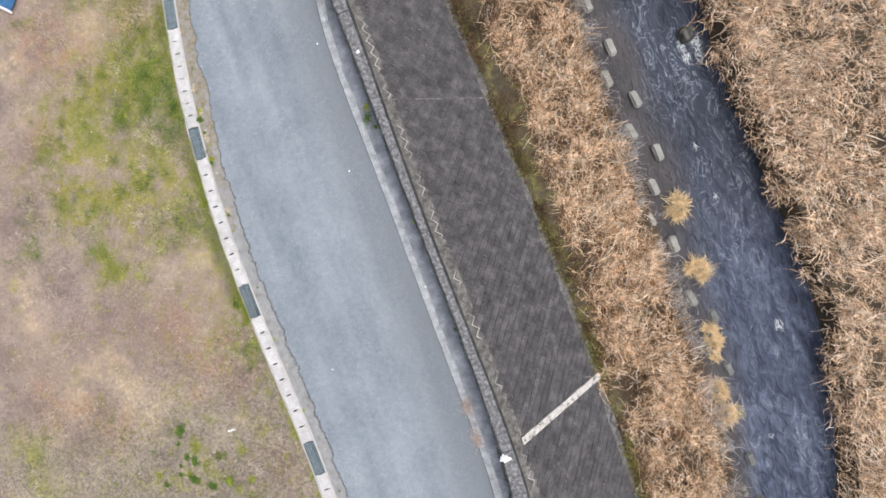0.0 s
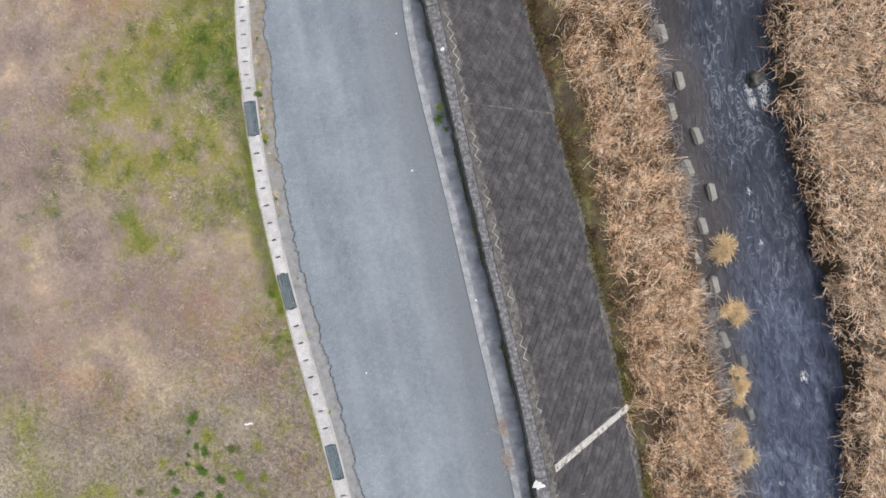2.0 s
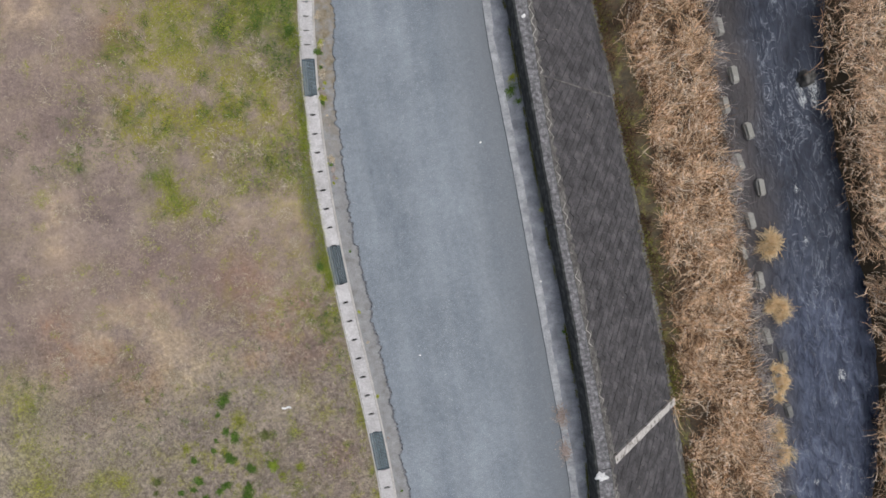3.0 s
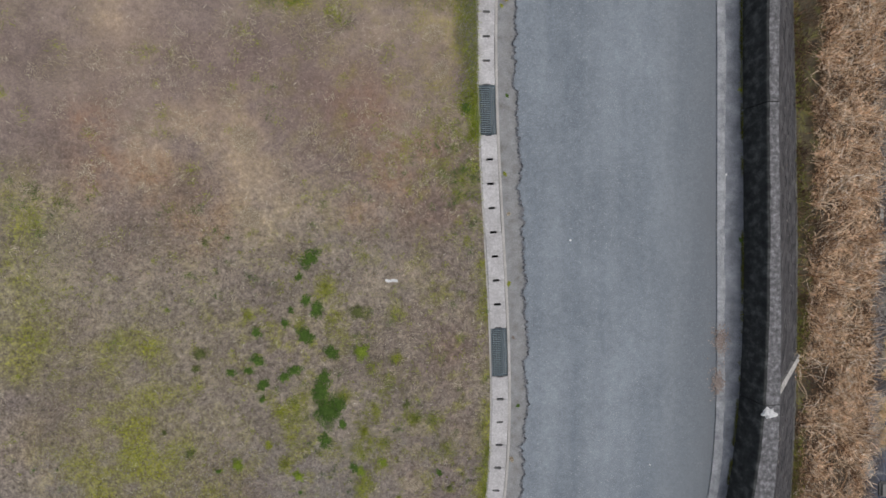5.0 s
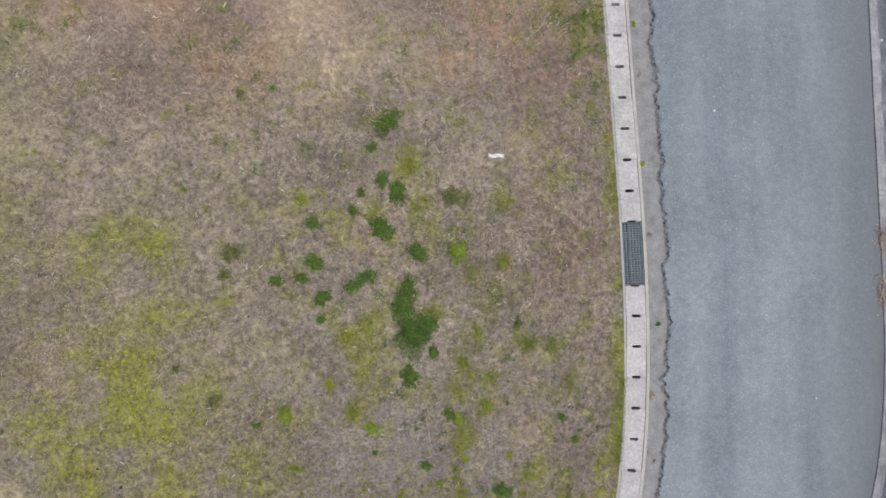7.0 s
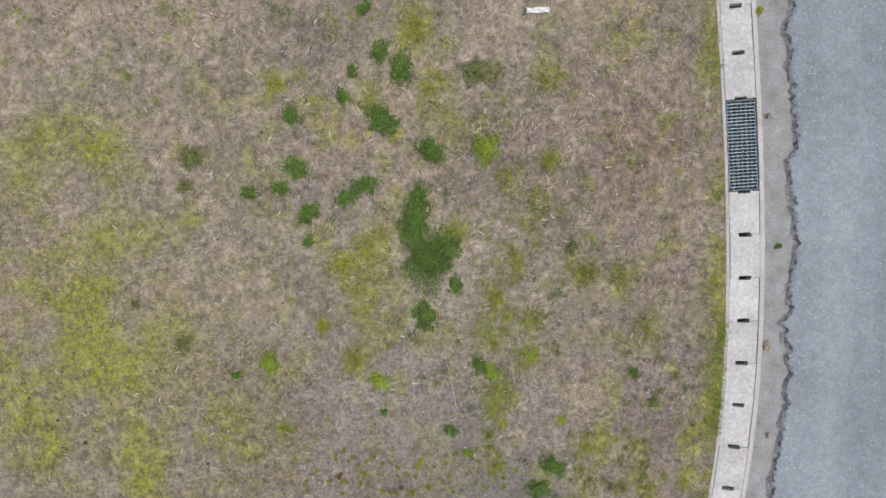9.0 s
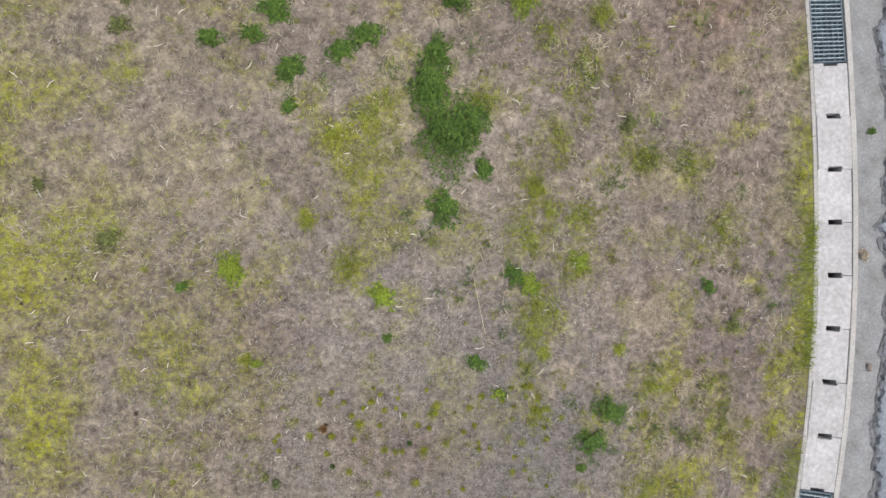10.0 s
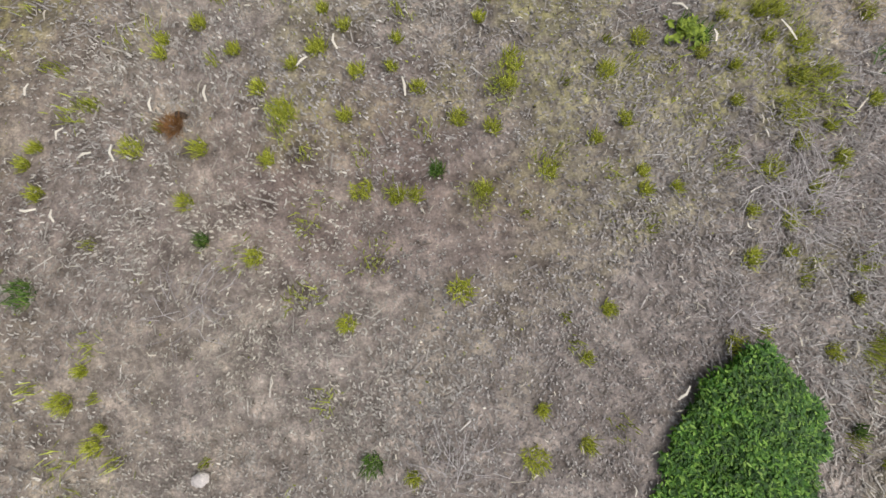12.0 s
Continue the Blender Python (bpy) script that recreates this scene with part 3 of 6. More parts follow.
SPROUTS = [(-4.29, -3.60, 0.033), (-4.68, -3.68, 0.032), (-4.13, -3.63, 0.024), (-3.67, -3.50, 0.037), (-3.41, -3.54, 0.025), (-3.37, -3.68, 0.023), (-3.46, -3.73, 0.023), (-3.60, -3.81, 0.033), (-3.78, -3.85, 0.033), (-3.83, -3.65, 0.024), (-3.74, -3.68, 0.023), (-4.00, -3.50, 0.021), (-3.93, -3.56, 0.024), (-4.19, -3.44, 0.024), (-4.26, -3.48, 0.021), (-4.12, -3.38, 0.022), (-4.59, -3.39, 0.024), (-4.41, -3.43, 0.021), (-4.60, -3.43, 0.021), (-4.51, -3.69, 0.021), (-4.55, -3.83, 0.026), (-4.92, -3.78, 0.023), (-4.92, -3.66, 0.020), (-4.95, -3.70, 0.020), (-2.89, -3.69, 0.043), (-2.84, -3.49, 0.038), (-2.86, -3.59, 0.041), (-2.77, -3.58, 0.032), (-2.79, -3.74, 0.028), (-2.86, -3.91, 0.031), (-2.94, -3.99, 0.030), (-2.98, -3.85, 0.034)]
SPROUTS += [(-3.07, -4.09, 0.024), (-2.96, -4.08, 0.018), (-3.34, -3.83, 0.027), (-3.34, -3.88, 0.024), (-3.25, -3.88, 0.021), (-3.30, -3.45, 0.022), (-3.86, -4.11, 0.029), (-3.15, -4.31, 0.029), (-3.55, -4.31, 0.026), (-3.48, -4.19, 0.020), (-2.87, -4.36, 0.029), (-3.71, -4.55, 0.031), (-3.57, -4.53, 0.028), (-4.02, -4.56, 0.017), (-4.78, -4.41, 0.024), (-4.85, -4.30, 0.025), (-4.76, -4.37, 0.016), (-4.80, -4.23, 0.017), (-3.96, -3.85, 0.030), (-4.01, -3.85, 0.024), (-4.10, -3.83, 0.038), (-4.16, -4.17, 0.023), (-4.38, -3.98, 0.020), (-4.34, -3.73, 0.027), (-3.68, -4.43, 0.017), (-4.09, -3.51, 0.021), (-2.78, -4.22, 0.018), (-2.77, -3.83, 0.022), (-2.61, -3.41, 0.032), (-2.95, -3.39, 0.022)]
SPROUTS += [(-2.87, -3.97, 0.024), (-2.64, -3.67, 0.028), (-2.88, -3.78, 0.031), (-2.93, -3.47, 0.028), (-2.90, -3.39, 0.026), (-3.04, -3.55, 0.022), (-3.05, -3.65, 0.022), (-3.05, -3.96, 0.021), (-3.68, -3.56, 0.028), (-3.06, -3.40, 0.025), (-3.13, -3.50, 0.022), (-3.75, -3.37, 0.016), (-4.17, -3.33, 0.022), (-3.98, -3.42, 0.022), (-4.50, -3.35, 0.021), (-4.35, -3.54, 0.018)]
GREEN_SPROUTS = [(-3.16, -3.42, 0.041), (-3.12, -3.45, 0.035), (-4.12, -4.52, 0.025), (-4.95, -4.03, 0.034), (-4.51, -3.93, 0.020), (-3.90, -3.79, 0.021), (-2.83, -4.57, 0.020)]
CLODS = [(-7.80, -2.62, 0.029), (-7.52, -2.87, 0.035), (-7.25, -3.13, 0.047), (-6.76, -2.55, 0.029), (-6.89, -1.89, 0.023), (-6.45, -2.38, 0.023), (-5.97, -3.42, 0.036), (-4.55, -3.60, 0.031), (-5.08, -1.71, 0.024), (-5.73, -1.01, 0.023), (-6.95, -2.72, 0.023), (-7.44, -2.47, 0.023), (-3.46, -4.07, 0.009), (-3.40, -4.07, 0.009), (-3.45, -4.33, 0.010), (-3.62, -3.63, 0.009), (-3.42, -3.93, 0.009)]


def spread(x, y, patches, soft=1.0):
    out = np.zeros_like(x)
    for px_, py_, r in patches:
        d2 = ((x - px_) ** 2 + (y - py_) ** 2) / (max(r, 0.05) * soft) ** 2
        out = np.maximum(out, np.exp(-d2 * 0.9))
    return out


def ragged(x, y, seed):
    return 0.55 * value_noise(x * 2.1, y * 2.1, seed) + 0.45 * value_noise(x * 6.3, y * 6.3, seed + 1)


def lawn_amounts(x, y):
    """How mossy, green and pale the lawn is at a place."""
    edge = gutter(y) - 0.22 - x
    r = ragged(x, y, 3)
    lush = np.exp(-((y - 6.3) / 2.0) ** 2)
    verge = np.exp(-(edge / (0.10 + 0.2 * value_noise(y * 2.1, y * 0, 6) + 0.08 * lush)) ** 2) * (0.08 + 0.75 * np.clip(value_noise(y * 1.5, y * 0, 5) * 3.4 - 1.3, 0, 1) + 1.3 * lush)
    broad = np.clip((value_noise(x * 0.33, y * 0.33, 9) - 0.5) * 2.0, 0, 0.6)
    calm = np.clip(1.15 - 0.85 * np.clip((y - 1.0) / 2.5, 0, 1) - 0.75 * np.exp(-(((x + 4.0) / 1.5) ** 2 + ((y + 4.5) / 1.1) ** 2)), 0.22, 1)
    stripes = spread(x, y, OLIVE_SPOTS, 1.0)
    crowd = np.clip(0.25 + 0.75 * value_noise(x * 0.45, y * 0.45, 14) + 0.25 * np.exp(-edge / 1.5), 0, 1)
    dots = np.clip((0.45 * value_noise(x * 3.1, y * 3.1, 11) + 0.33 * value_noise(x * 7.3, y * 7.3, 12) + 0.22 * value_noise(x * 17, y * 17, 13) - 0.55) * 7, 0, 1) * np.clip((crowd - 0.35) * 2.2, 0, 1) * calm * np.clip((x + 6.2) / 2.6, 0.3, 1)
    moss = np.clip(1.1 * dots + (0.4 * spread(x, y, OLIVE_WEST, 1.2) + 0.5 * spread(x, y, OLIVE_FAR, 1.5) + 1.1 * spread(x, y, MOSS_FAR, 1.25) + 1.0 * verge + broad * 0.2) * (0.06 + 2.3 * np.clip(r - 0.33, 0, 1)), 0, 1)
    moss = np.clip(moss + 0.8 * stripes * (0.1 + 0.95 * r) + spread(x, y, OLIVE_WEST, 1.7) * np.clip(0.12 + 0.9 * (r - 0.25), 0, 0.45) + spread(x, y, MOSS_FAR, 1.3) * np.clip(0.14 + 0.8 * (r - 0.25), 0, 0.5), 0, 1)
    moss = moss * (1 - 0.6 * np.exp(-(((x + 3.9) / 1.5) ** 2 + ((y + 4.3) / 0.9) ** 2)))
    green = np.clip((1.1 * spread(x, y, GREEN_FAR, 1.1) + 0.7 * verge * np.clip((y - 1.5) / 2, 0.3, 1)) * (0.1 + 1.6 * np.clip(r - 0.3, 0, 1)), 0, 1)
    pale = np.clip((1.2 * spread(x, y, PALE_FAR, 1.0) + 0.9 * spread(x, y, PALE_NEAR, 1.6) + 1.1 * spread(x, y, PALE_WEST, 1.0)) * np.clip(2.6 * (r - 0.22), 0, 1.2), 0, 1)
    dim = np.clip(1.2 * spread(x, y, DIM_NEAR, 1.25) + 0.95 * np.exp(-((edge - 0.8) / 0.7) ** 2) * (y < 3) + 0.8 * np.exp(-(((x + 5.6) / 0.8) ** 2 + ((y + 3.0) / 1.3) ** 2)) + 0.9 * spread(x, y, DIM_FAR + DIM_WEST + DIM_MID, 1.0) + 0.9 * np.clip(value_noise(x * 0.55, y * 0.55, 17) * 2.4 - 1.25, 0, 1), 0, 1) * (0.35 + 0.9 * r)
    bare = np.clip(1.3 * spread(x, y, BARE, 1.0) * (0.2 + 1.2 * r), 0, 1)
    grey = np.clip((-1.4 - y) / 1.4 + 0.9 * (r - 0.5), 0, 1)
    return moss, green, pale, np.clip(dim, 0, 1), bare, grey


def lawn_height(x, y):
    return 0.035 * (value_noise(x * 0.7, y * 0.7, 21) - 0.5) + 0.02 * (value_noise(x * 3.1, y * 3.1, 22) - 0.5) - 0.012


# ---- ground: one sheet from horizon to horizon, stepping down to the river ----
def build_ground():
    ys = np.concatenate([[-600, -200, -80, -40, -24, -15], np.arange(-11, 20.01, 0.085), [24, 32, 50, 90, 200, 600]])
    back = np.concatenate([[600, 250, 100, 50, 30, 20], np.arange(15, 0.03, -0.085), [0.0]])
    k = len(back)
    cols = k + 13
    X = np.zeros((len(ys), cols))
    Z = np.zeros_like(X)
    g, top, toe_x = gutter(ys), cap_right(ys), toe(ys)
    X[:, :k] = (g - 0.204)[:, None] - back[None]
    yy = np.repeat(ys[:, None], k, 1)
    near = np.clip((20 - back) / 5, 0, 1)[None]
    Z[:, :k] = lawn_height(X[:, :k], yy) * near * np.clip(back / 0.15, 0, 1)[None]
    # under the gutter, the road, the wall, the slope, the berm, the river and the far bank
    rest = [(g - 0.19, -0.6), (g + 0.24, -0.6), (g + 0.26, -0.03), (cap_left(ys) + 0.0, -0.03), (cap_left(ys) + 0.02, -0.4), (top - 0.06, -0.45), (toe_x - 0.1, Z_TOE - 0.25),
            (toe_x + 0.02, Z_TOE - 0.03), (berm(ys) + 0.3, Z_TOE - 0.16), (reed_edge(ys) - 0.1, Z_WATER + 0.12), (reed_edge(ys) + 0.5, Z_BED), (bank(ys) - 0.05, Z_BED), (bank(ys) + 0.2, Z_FAR)]
    for j, (x, z) in enumerate(rest):
        X[:, k + j] = x
        Z[:, k + j] = z
    far = np.array([3, 10, 40, 150, 600.0])
    X = np.concatenate([X, bank(ys)[:, None] + far[None]], 1)
    Z = np.concatenate([Z, np.repeat(np.array([[Z_FAR + 0.15, Z_FAR + 0.5, 0.0, 0.0, 0.0]]), len(ys), 0)], 1)
    cols = X.shape[1]
    verts = np.stack([X, np.repeat(ys[:, None], cols, 1), Z], -1).reshape(-1, 3)
    i, j = np.meshgrid(np.arange(len(ys) - 1), np.arange(cols - 1), indexing="ij")
    a = i * cols + j
    quad = np.stack([a, a + 1, a + cols + 1, a + cols], -1).reshape(-1, 4)
    me = bpy.data.meshes.new("ground")
    me.from_pydata(verts.tolist(), [], quad.tolist())
    for mat in (MAT_LAWN, MAT_SOIL, MAT_MOSS):
        me.materials.append(mat)
    jj = j.reshape(-1)
    me.polygons.foreach_set("material_index", np.where(jj < k - 1, 0, np.where((jj >= k + 6) & (jj <= k + 7), 2, 1)).astype(np.int32))
    moss, green, pale, dim, bare, grey = lawn_amounts(verts[:, 0], verts[:, 1])
    for name, values in (("moss", moss), ("green", green), ("pale", pale), ("dim", dim), ("bare", bare), ("grey", grey), ("worn", np.clip(1 - 0.62 * (verts[:, 1] - 1.5) / 3.0, 0.38, 1))):
        me.attributes.new(name, "FLOAT", "POINT").data.foreach_set("value", values.astype(np.float32))
    ob = new("ground", me)
    return thing(ob, "flat winter lawn and earth banks stepping down to a river", "ground", kind="structure")


ground = build_ground()


# ---- road, its concrete edges and the channel wall ----
def build_road():
    ys = np.concatenate([[-300, -100, -40, -18], np.arange(-11, 20.01, 0.014), [30, 80, 300]])
    wob = 0.11 * (value_noise(ys * 2.3, ys * 0, 31) - 0.5) + 0.07 * (value_noise(ys * 7.0, ys * 0, 32) - 0.5) + 0.045 * (value_noise(ys * 19, ys * 0, 33) - 0.5) + 0.04 * (value_noise(ys * 47, ys * 0, 34) - 0.5)
    left = lambda y: asphalt_left(y) + wob
    v, f = sweep([(left, -0.02), (shifted(left, 0.014), 0.004), (shifted(left, 0.05), 0.010), (shifted(asphalt_left, 1.2), 0.03), (lambda y: 0.5 * (asphalt_left(y) + strip_left(y)), 0.035), (shifted(strip_left, -1.4), 0.024), (shifted(strip_left, -0.02), 0.006), (strip_left, -0.02)], ys)
    road = mesh_object("road", v, f, MAT_ASPHALT)
    # asphalt gets darker over the last stretch towards the kerb
    edge_dark = np.tile([0.15, 0.1, 0.0, 0.0, 0.0, 0.1, 1.0, 1.0], len(ys))
    road.data.attributes.new("edge_dark", "FLOAT", "POINT").data.foreach_set("value", edge_dark.astype(np.float32))
    thing(road, "pale blue-grey worn asphalt lane with a ragged edge", "road", kind="structure")
    fade = np.clip((10 - ys) / 4, 0.12, 1)
    v, f = sweep([(lambda y: left(y) - (0.012 + 0.06 * value_noise(y * 3.1, y * 0, 35) * value_noise(y * 13, y * 0, 42) + 0.02 * value_noise(y * 60, y * 0, 43)) * fade, 0.002), (shifted(left, 0.004), 0.002)], ys)
    mesh_object("crumbled_edge", v, f, MAT_CRUMBLE, road, "grey crumbled asphalt along the broken edge")
    v, f = sweep([(lambda y: left(y) - 0.004 - (0.004 + 0.026 * value_noise(y * 9, y * 0, 44) * value_noise(y * 41, y * 0, 36)) * fade, 0.0055), (lambda y: left(y) + 0.006 + (0.004 + 0.012 * value_noise(y * 31, y * 0, 40)) * fade, 0.0125)], ys)
    mesh_object("edge_crack", v, f, MAT_CRACK, road, "dark broken joint along the asphalt edge")
    v, f = sweep([(shifted(gutter, 0.215), 0.0), (shifted(asphalt_left, 0.35), -0.008)], ys)
    apron = mesh_object("pavement", v, f, MAT_APRON)
    soil = np.repeat(np.clip((ys - 6.5) / 3.0, 0.12, 1), 2)
    apron.data.attributes.new("soil", "FLOAT", "POINT").data.foreach_set("value", soil.astype(np.float32))
    thing(apron, "narrow stained concrete strip between drain and asphalt", "concrete strip", kind="structure")
    v, f = sweep([(strip_left, -0.03), (strip_left, 0.012), (lambda y: strip_left(y) + 0.05 + 0.09 * value_noise(y * 3, y * 0, 37) + 0.04 * value_noise(y * 17, y * 0, 38), 0.014), (shifted(strip_left, 0.22), -0.004)], ys)
    line = mesh_object("kerb_band", v, f, MAT_LINE)
    thing(line, "narrow pale worn line of concrete along the asphalt edge", "kerb", kind="structure")
    v, f = sweep([(shifted(strip_left, 0.02), 0.010), (lambda y: 0.5 * strip_left(y) + 0.5 * cap_left(y), -0.004), (shifted(cap_left, 0.01), -0.012)], ys)
    side = mesh_object("kerb_apron", v, f, MAT_KERB)
    thing(side, "grey stained concrete apron beside the low wall", "kerb", kind="structure")
    return road


road = build_road()


def build_wall():
    """The low concrete wall along the channel, cast in lengths with open joints."""
    root = thing(new("wall_east"), "low near-black concrete parapet wall with a weathered top", "wall", kind="structure")
    joints = [-60.0, -24.0, -13.5, -7.2, -1.18, 4.8, 10.8, 16.8, 24.0, 60.0]
    for a, b in zip(joints[:-1], joints[1:]):
        ys = np.linspace(a + 0.008, b - 0.008, 40)
        rough = 0.018 * (value_noise(ys * 5, ys * 0, 41) - 0.5)
        l0, l1, r1 = shifted(cap_left, -0.035), lambda y: cap_left(y) + rough, lambda y: cap_right(y) + rough
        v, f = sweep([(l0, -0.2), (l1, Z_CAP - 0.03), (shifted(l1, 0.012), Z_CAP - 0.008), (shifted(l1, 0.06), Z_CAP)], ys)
        mesh_object("wall_face", v, f, MAT_FACE, root, "mottled near-black road face and arris")
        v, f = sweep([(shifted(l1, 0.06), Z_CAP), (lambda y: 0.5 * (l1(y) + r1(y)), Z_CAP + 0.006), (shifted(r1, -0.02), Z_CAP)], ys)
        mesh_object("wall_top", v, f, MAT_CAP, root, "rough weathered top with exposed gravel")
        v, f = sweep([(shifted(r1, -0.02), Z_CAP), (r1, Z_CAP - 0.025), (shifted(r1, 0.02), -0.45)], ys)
        mesh_object("wall_back", v, f, MAT_FACE, root, "near-black river face")
        for y in (ys[0], ys[-1]):
            xl, xr = float(l1(ys)[0 if y == ys[0] else -1]), float(r1(ys)[0 if y == ys[0] else -1])
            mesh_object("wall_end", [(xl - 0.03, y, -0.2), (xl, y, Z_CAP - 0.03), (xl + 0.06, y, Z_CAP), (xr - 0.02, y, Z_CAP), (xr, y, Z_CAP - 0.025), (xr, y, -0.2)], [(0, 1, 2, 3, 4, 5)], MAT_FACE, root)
    return root


wall = build_wall()


# ---- gutter with covers and gratings ----
STATIONS = [(17.30, 13.46, 0), (13.46, 12.66, 1), (12.66, 9.86, 0), (9.86, 8.95, 1), (8.95, 5.15, 0), (5.15, 4.17, 1), (4.17, 0.29, 0), (0.29, -0.69, 1), (-0.69, -4.46, 0), (-4.46, -5.44, 1), (-5.44, -9.36, 0)]


def cover_outline(w, h, notch_w, notch_d):
    """Half-notches at both ends make the hand holes."""
    a, b, c = w / 2, h / 2, notch_w / 2
    return [(-a, -b), (-c, -b), (-c, -b + notch_d), (c, -b + notch_d), (c, -b), (a, -b), (a, b), (c, b), (c, b - notch_d), (-c, b - notch_d), (-c, b), (-a, b)]


def build_cover_mesh():
    bm = bmesh.new()
    low = [bm.verts.new((x, y, -0.07)) for x, y in cover_outline(1.0, 1.0, 0.42, 0.048)]
    mid = [bm.verts.new((x, y, -0.008)) for x, y in cover_outline(1.0, 1.0, 0.42, 0.048)]
    top = [bm.verts.new((x * 0.985, y * 0.996, 0.0)) for x, y in cover_outline(1.0, 1.0, 0.42, 0.048)]
    for s, t in ((low, mid), (mid, top)):
        for i in range(12):
            bm.faces.new((s[i], s[(i + 1) % 12], t[(i + 1) % 12], t[i]))
    bm.faces.new((top[0], top[1], top[2], top[9], top[10], top[11]))
    bm.faces.new((top[2], top[3], top[8], top[9]))
    bm.faces.new((top[3], top[4], top[5], top[6], top[7], top[8]))
    me = bpy.data.meshes.new("cover")
    bm.to_mesh(me)
    bm.free()
    me.materials.append(MAT_COVER)
    return me


def box(bm, x0, x1, y0, y1, z0, z1):
    bmesh.ops.create_cube(bm, size=1, matrix=Matrix.Translation(((x0 + x1) / 2, (y0 + y1) / 2, (z0 + z1) / 2)) @ Matrix.Diagonal((x1 - x0, y1 - y0, z1 - z0, 1)))


def bar_mesh(name, sx, sy, sz, mat=MAT_STEEL):
    bm = bmesh.new()
    box(bm, -sx / 2, sx / 2, -sy / 2, sy / 2, -sz / 2, sz / 2)
    me = bpy.data.meshes.new(name)
    bm.to_mesh(me)
    bm.free()
    me.materials.append(mat)
    return me


def build_gutter():
    ys = np.concatenate([[-200, -60, -20], np.arange(-12, 20.01, 0.25), [40, 200]])
    half = 0.165
    v, f = sweep([(shifted(gutter, -0.205), -0.1), (shifted(gutter, -0.205), 0.004), (shifted(gutter, -half - 0.006), 0.006), (shifted(gutter, -half - 0.006), -0.09), (shifted(gutter, -0.13), -0.09), (shifted(gutter, -0.13), -0.45),
                  (shifted(gutter, 0.13), -0.45), (shifted(gutter, 0.13), -0.09), (shifted(gutter, half + 0.006), -0.09), (shifted(gutter, half + 0.006), 0.006), (shifted(gutter, 0.222), 0.004), (shifted(gutter, 0.222), -0.1)], ys)
    drain = mesh_object("gutter", v, f, MAT_LIP)
    thing(drain, "concrete roadside drain with pale slab covers and steel gratings", "drain", kind="structure")
    # near-black strip keeps slots and grating gaps dark, standing in for shade
    v, f = sweep([(shifted(gutter, -0.128), -0.30), (shifted(gutter, 0.128), -0.30)], ys)
    mesh_object("drain_shade", v, f, MAT_DRAIN_SHADE, drain, "near-black strip painting the shade on the drain floor")
    cover_me = build_cover_mesh()

    def at(y0, y1):
        a, b = Vector((float(gutter(y0)), y0, 0)), Vector((float(gutter(y1)), y1, 0))
        d = (b - a).normalized()
        return Matrix.Translation((a + b) / 2) @ Matrix.Rotation(math.atan2(-d.x, d.y), 4, "Z"), (b - a).length

    for y0, y1, what in STATIONS:
        if what:
            m, length = at(y0, y1)
            root = new("steel_grate")
            thing(root, "dark galvanised steel grating set in the concrete drain", "grate", "gratings along the drain")
            root.matrix_basis = m
            bm = bmesh.new()
            w, h = 0.155, length / 2 - 0.012
            for x0, x1, a, b in ((-w, -w + 0.007, -h, h), (w - 0.007, w, -h, h), (-w, w, -h, -h + 0.007), (-w, w, h - 0.007, h)):
                box(bm, x0, x1, a, b, -0.05, 0.0)
            part("grate_frame", bm, MAT_STEEL, root)
            for i in range(1, 6):
                bar = new("bearing_bar", bar_mesh("bearing_bar", 0.006, 2 * h - 0.026, 0.037))
                bar.parent = root
                bar.matrix_basis = pose(-w + 2 * w * i / 6, 0, -0.0215)
            rung = bar_mesh("cross_bar", 2 * w - 0.016, 0.0075, 0.019, MAT_BAR)
            for i in range(1, 26):
                bar = new("cross_bar", rung)
                bar.parent = root
                bar.matrix_basis = pose(0, -h + 2 * h * i / 26, -0.0105)
        else:
            for i in range(8):
                a, b = y0 + (y1 - y0) * i / 8, y0 + (y1 - y0) * (i + 1) / 8
                m, length = at(a, b)
                slab = new("cover", cover_me)
                slab.parent = drain
                lift = 0.004 * math.sin(i * 2.3 + y0)
                slab.matrix_basis = m @ Matrix.Translation((0.003 * math.sin(i * 5.1 + y0), 0, 0.004 + lift)) @ Matrix.Diagonal((2 * half, length - 0.0014, 1, 1))
    return drain


drain = build_gutter()


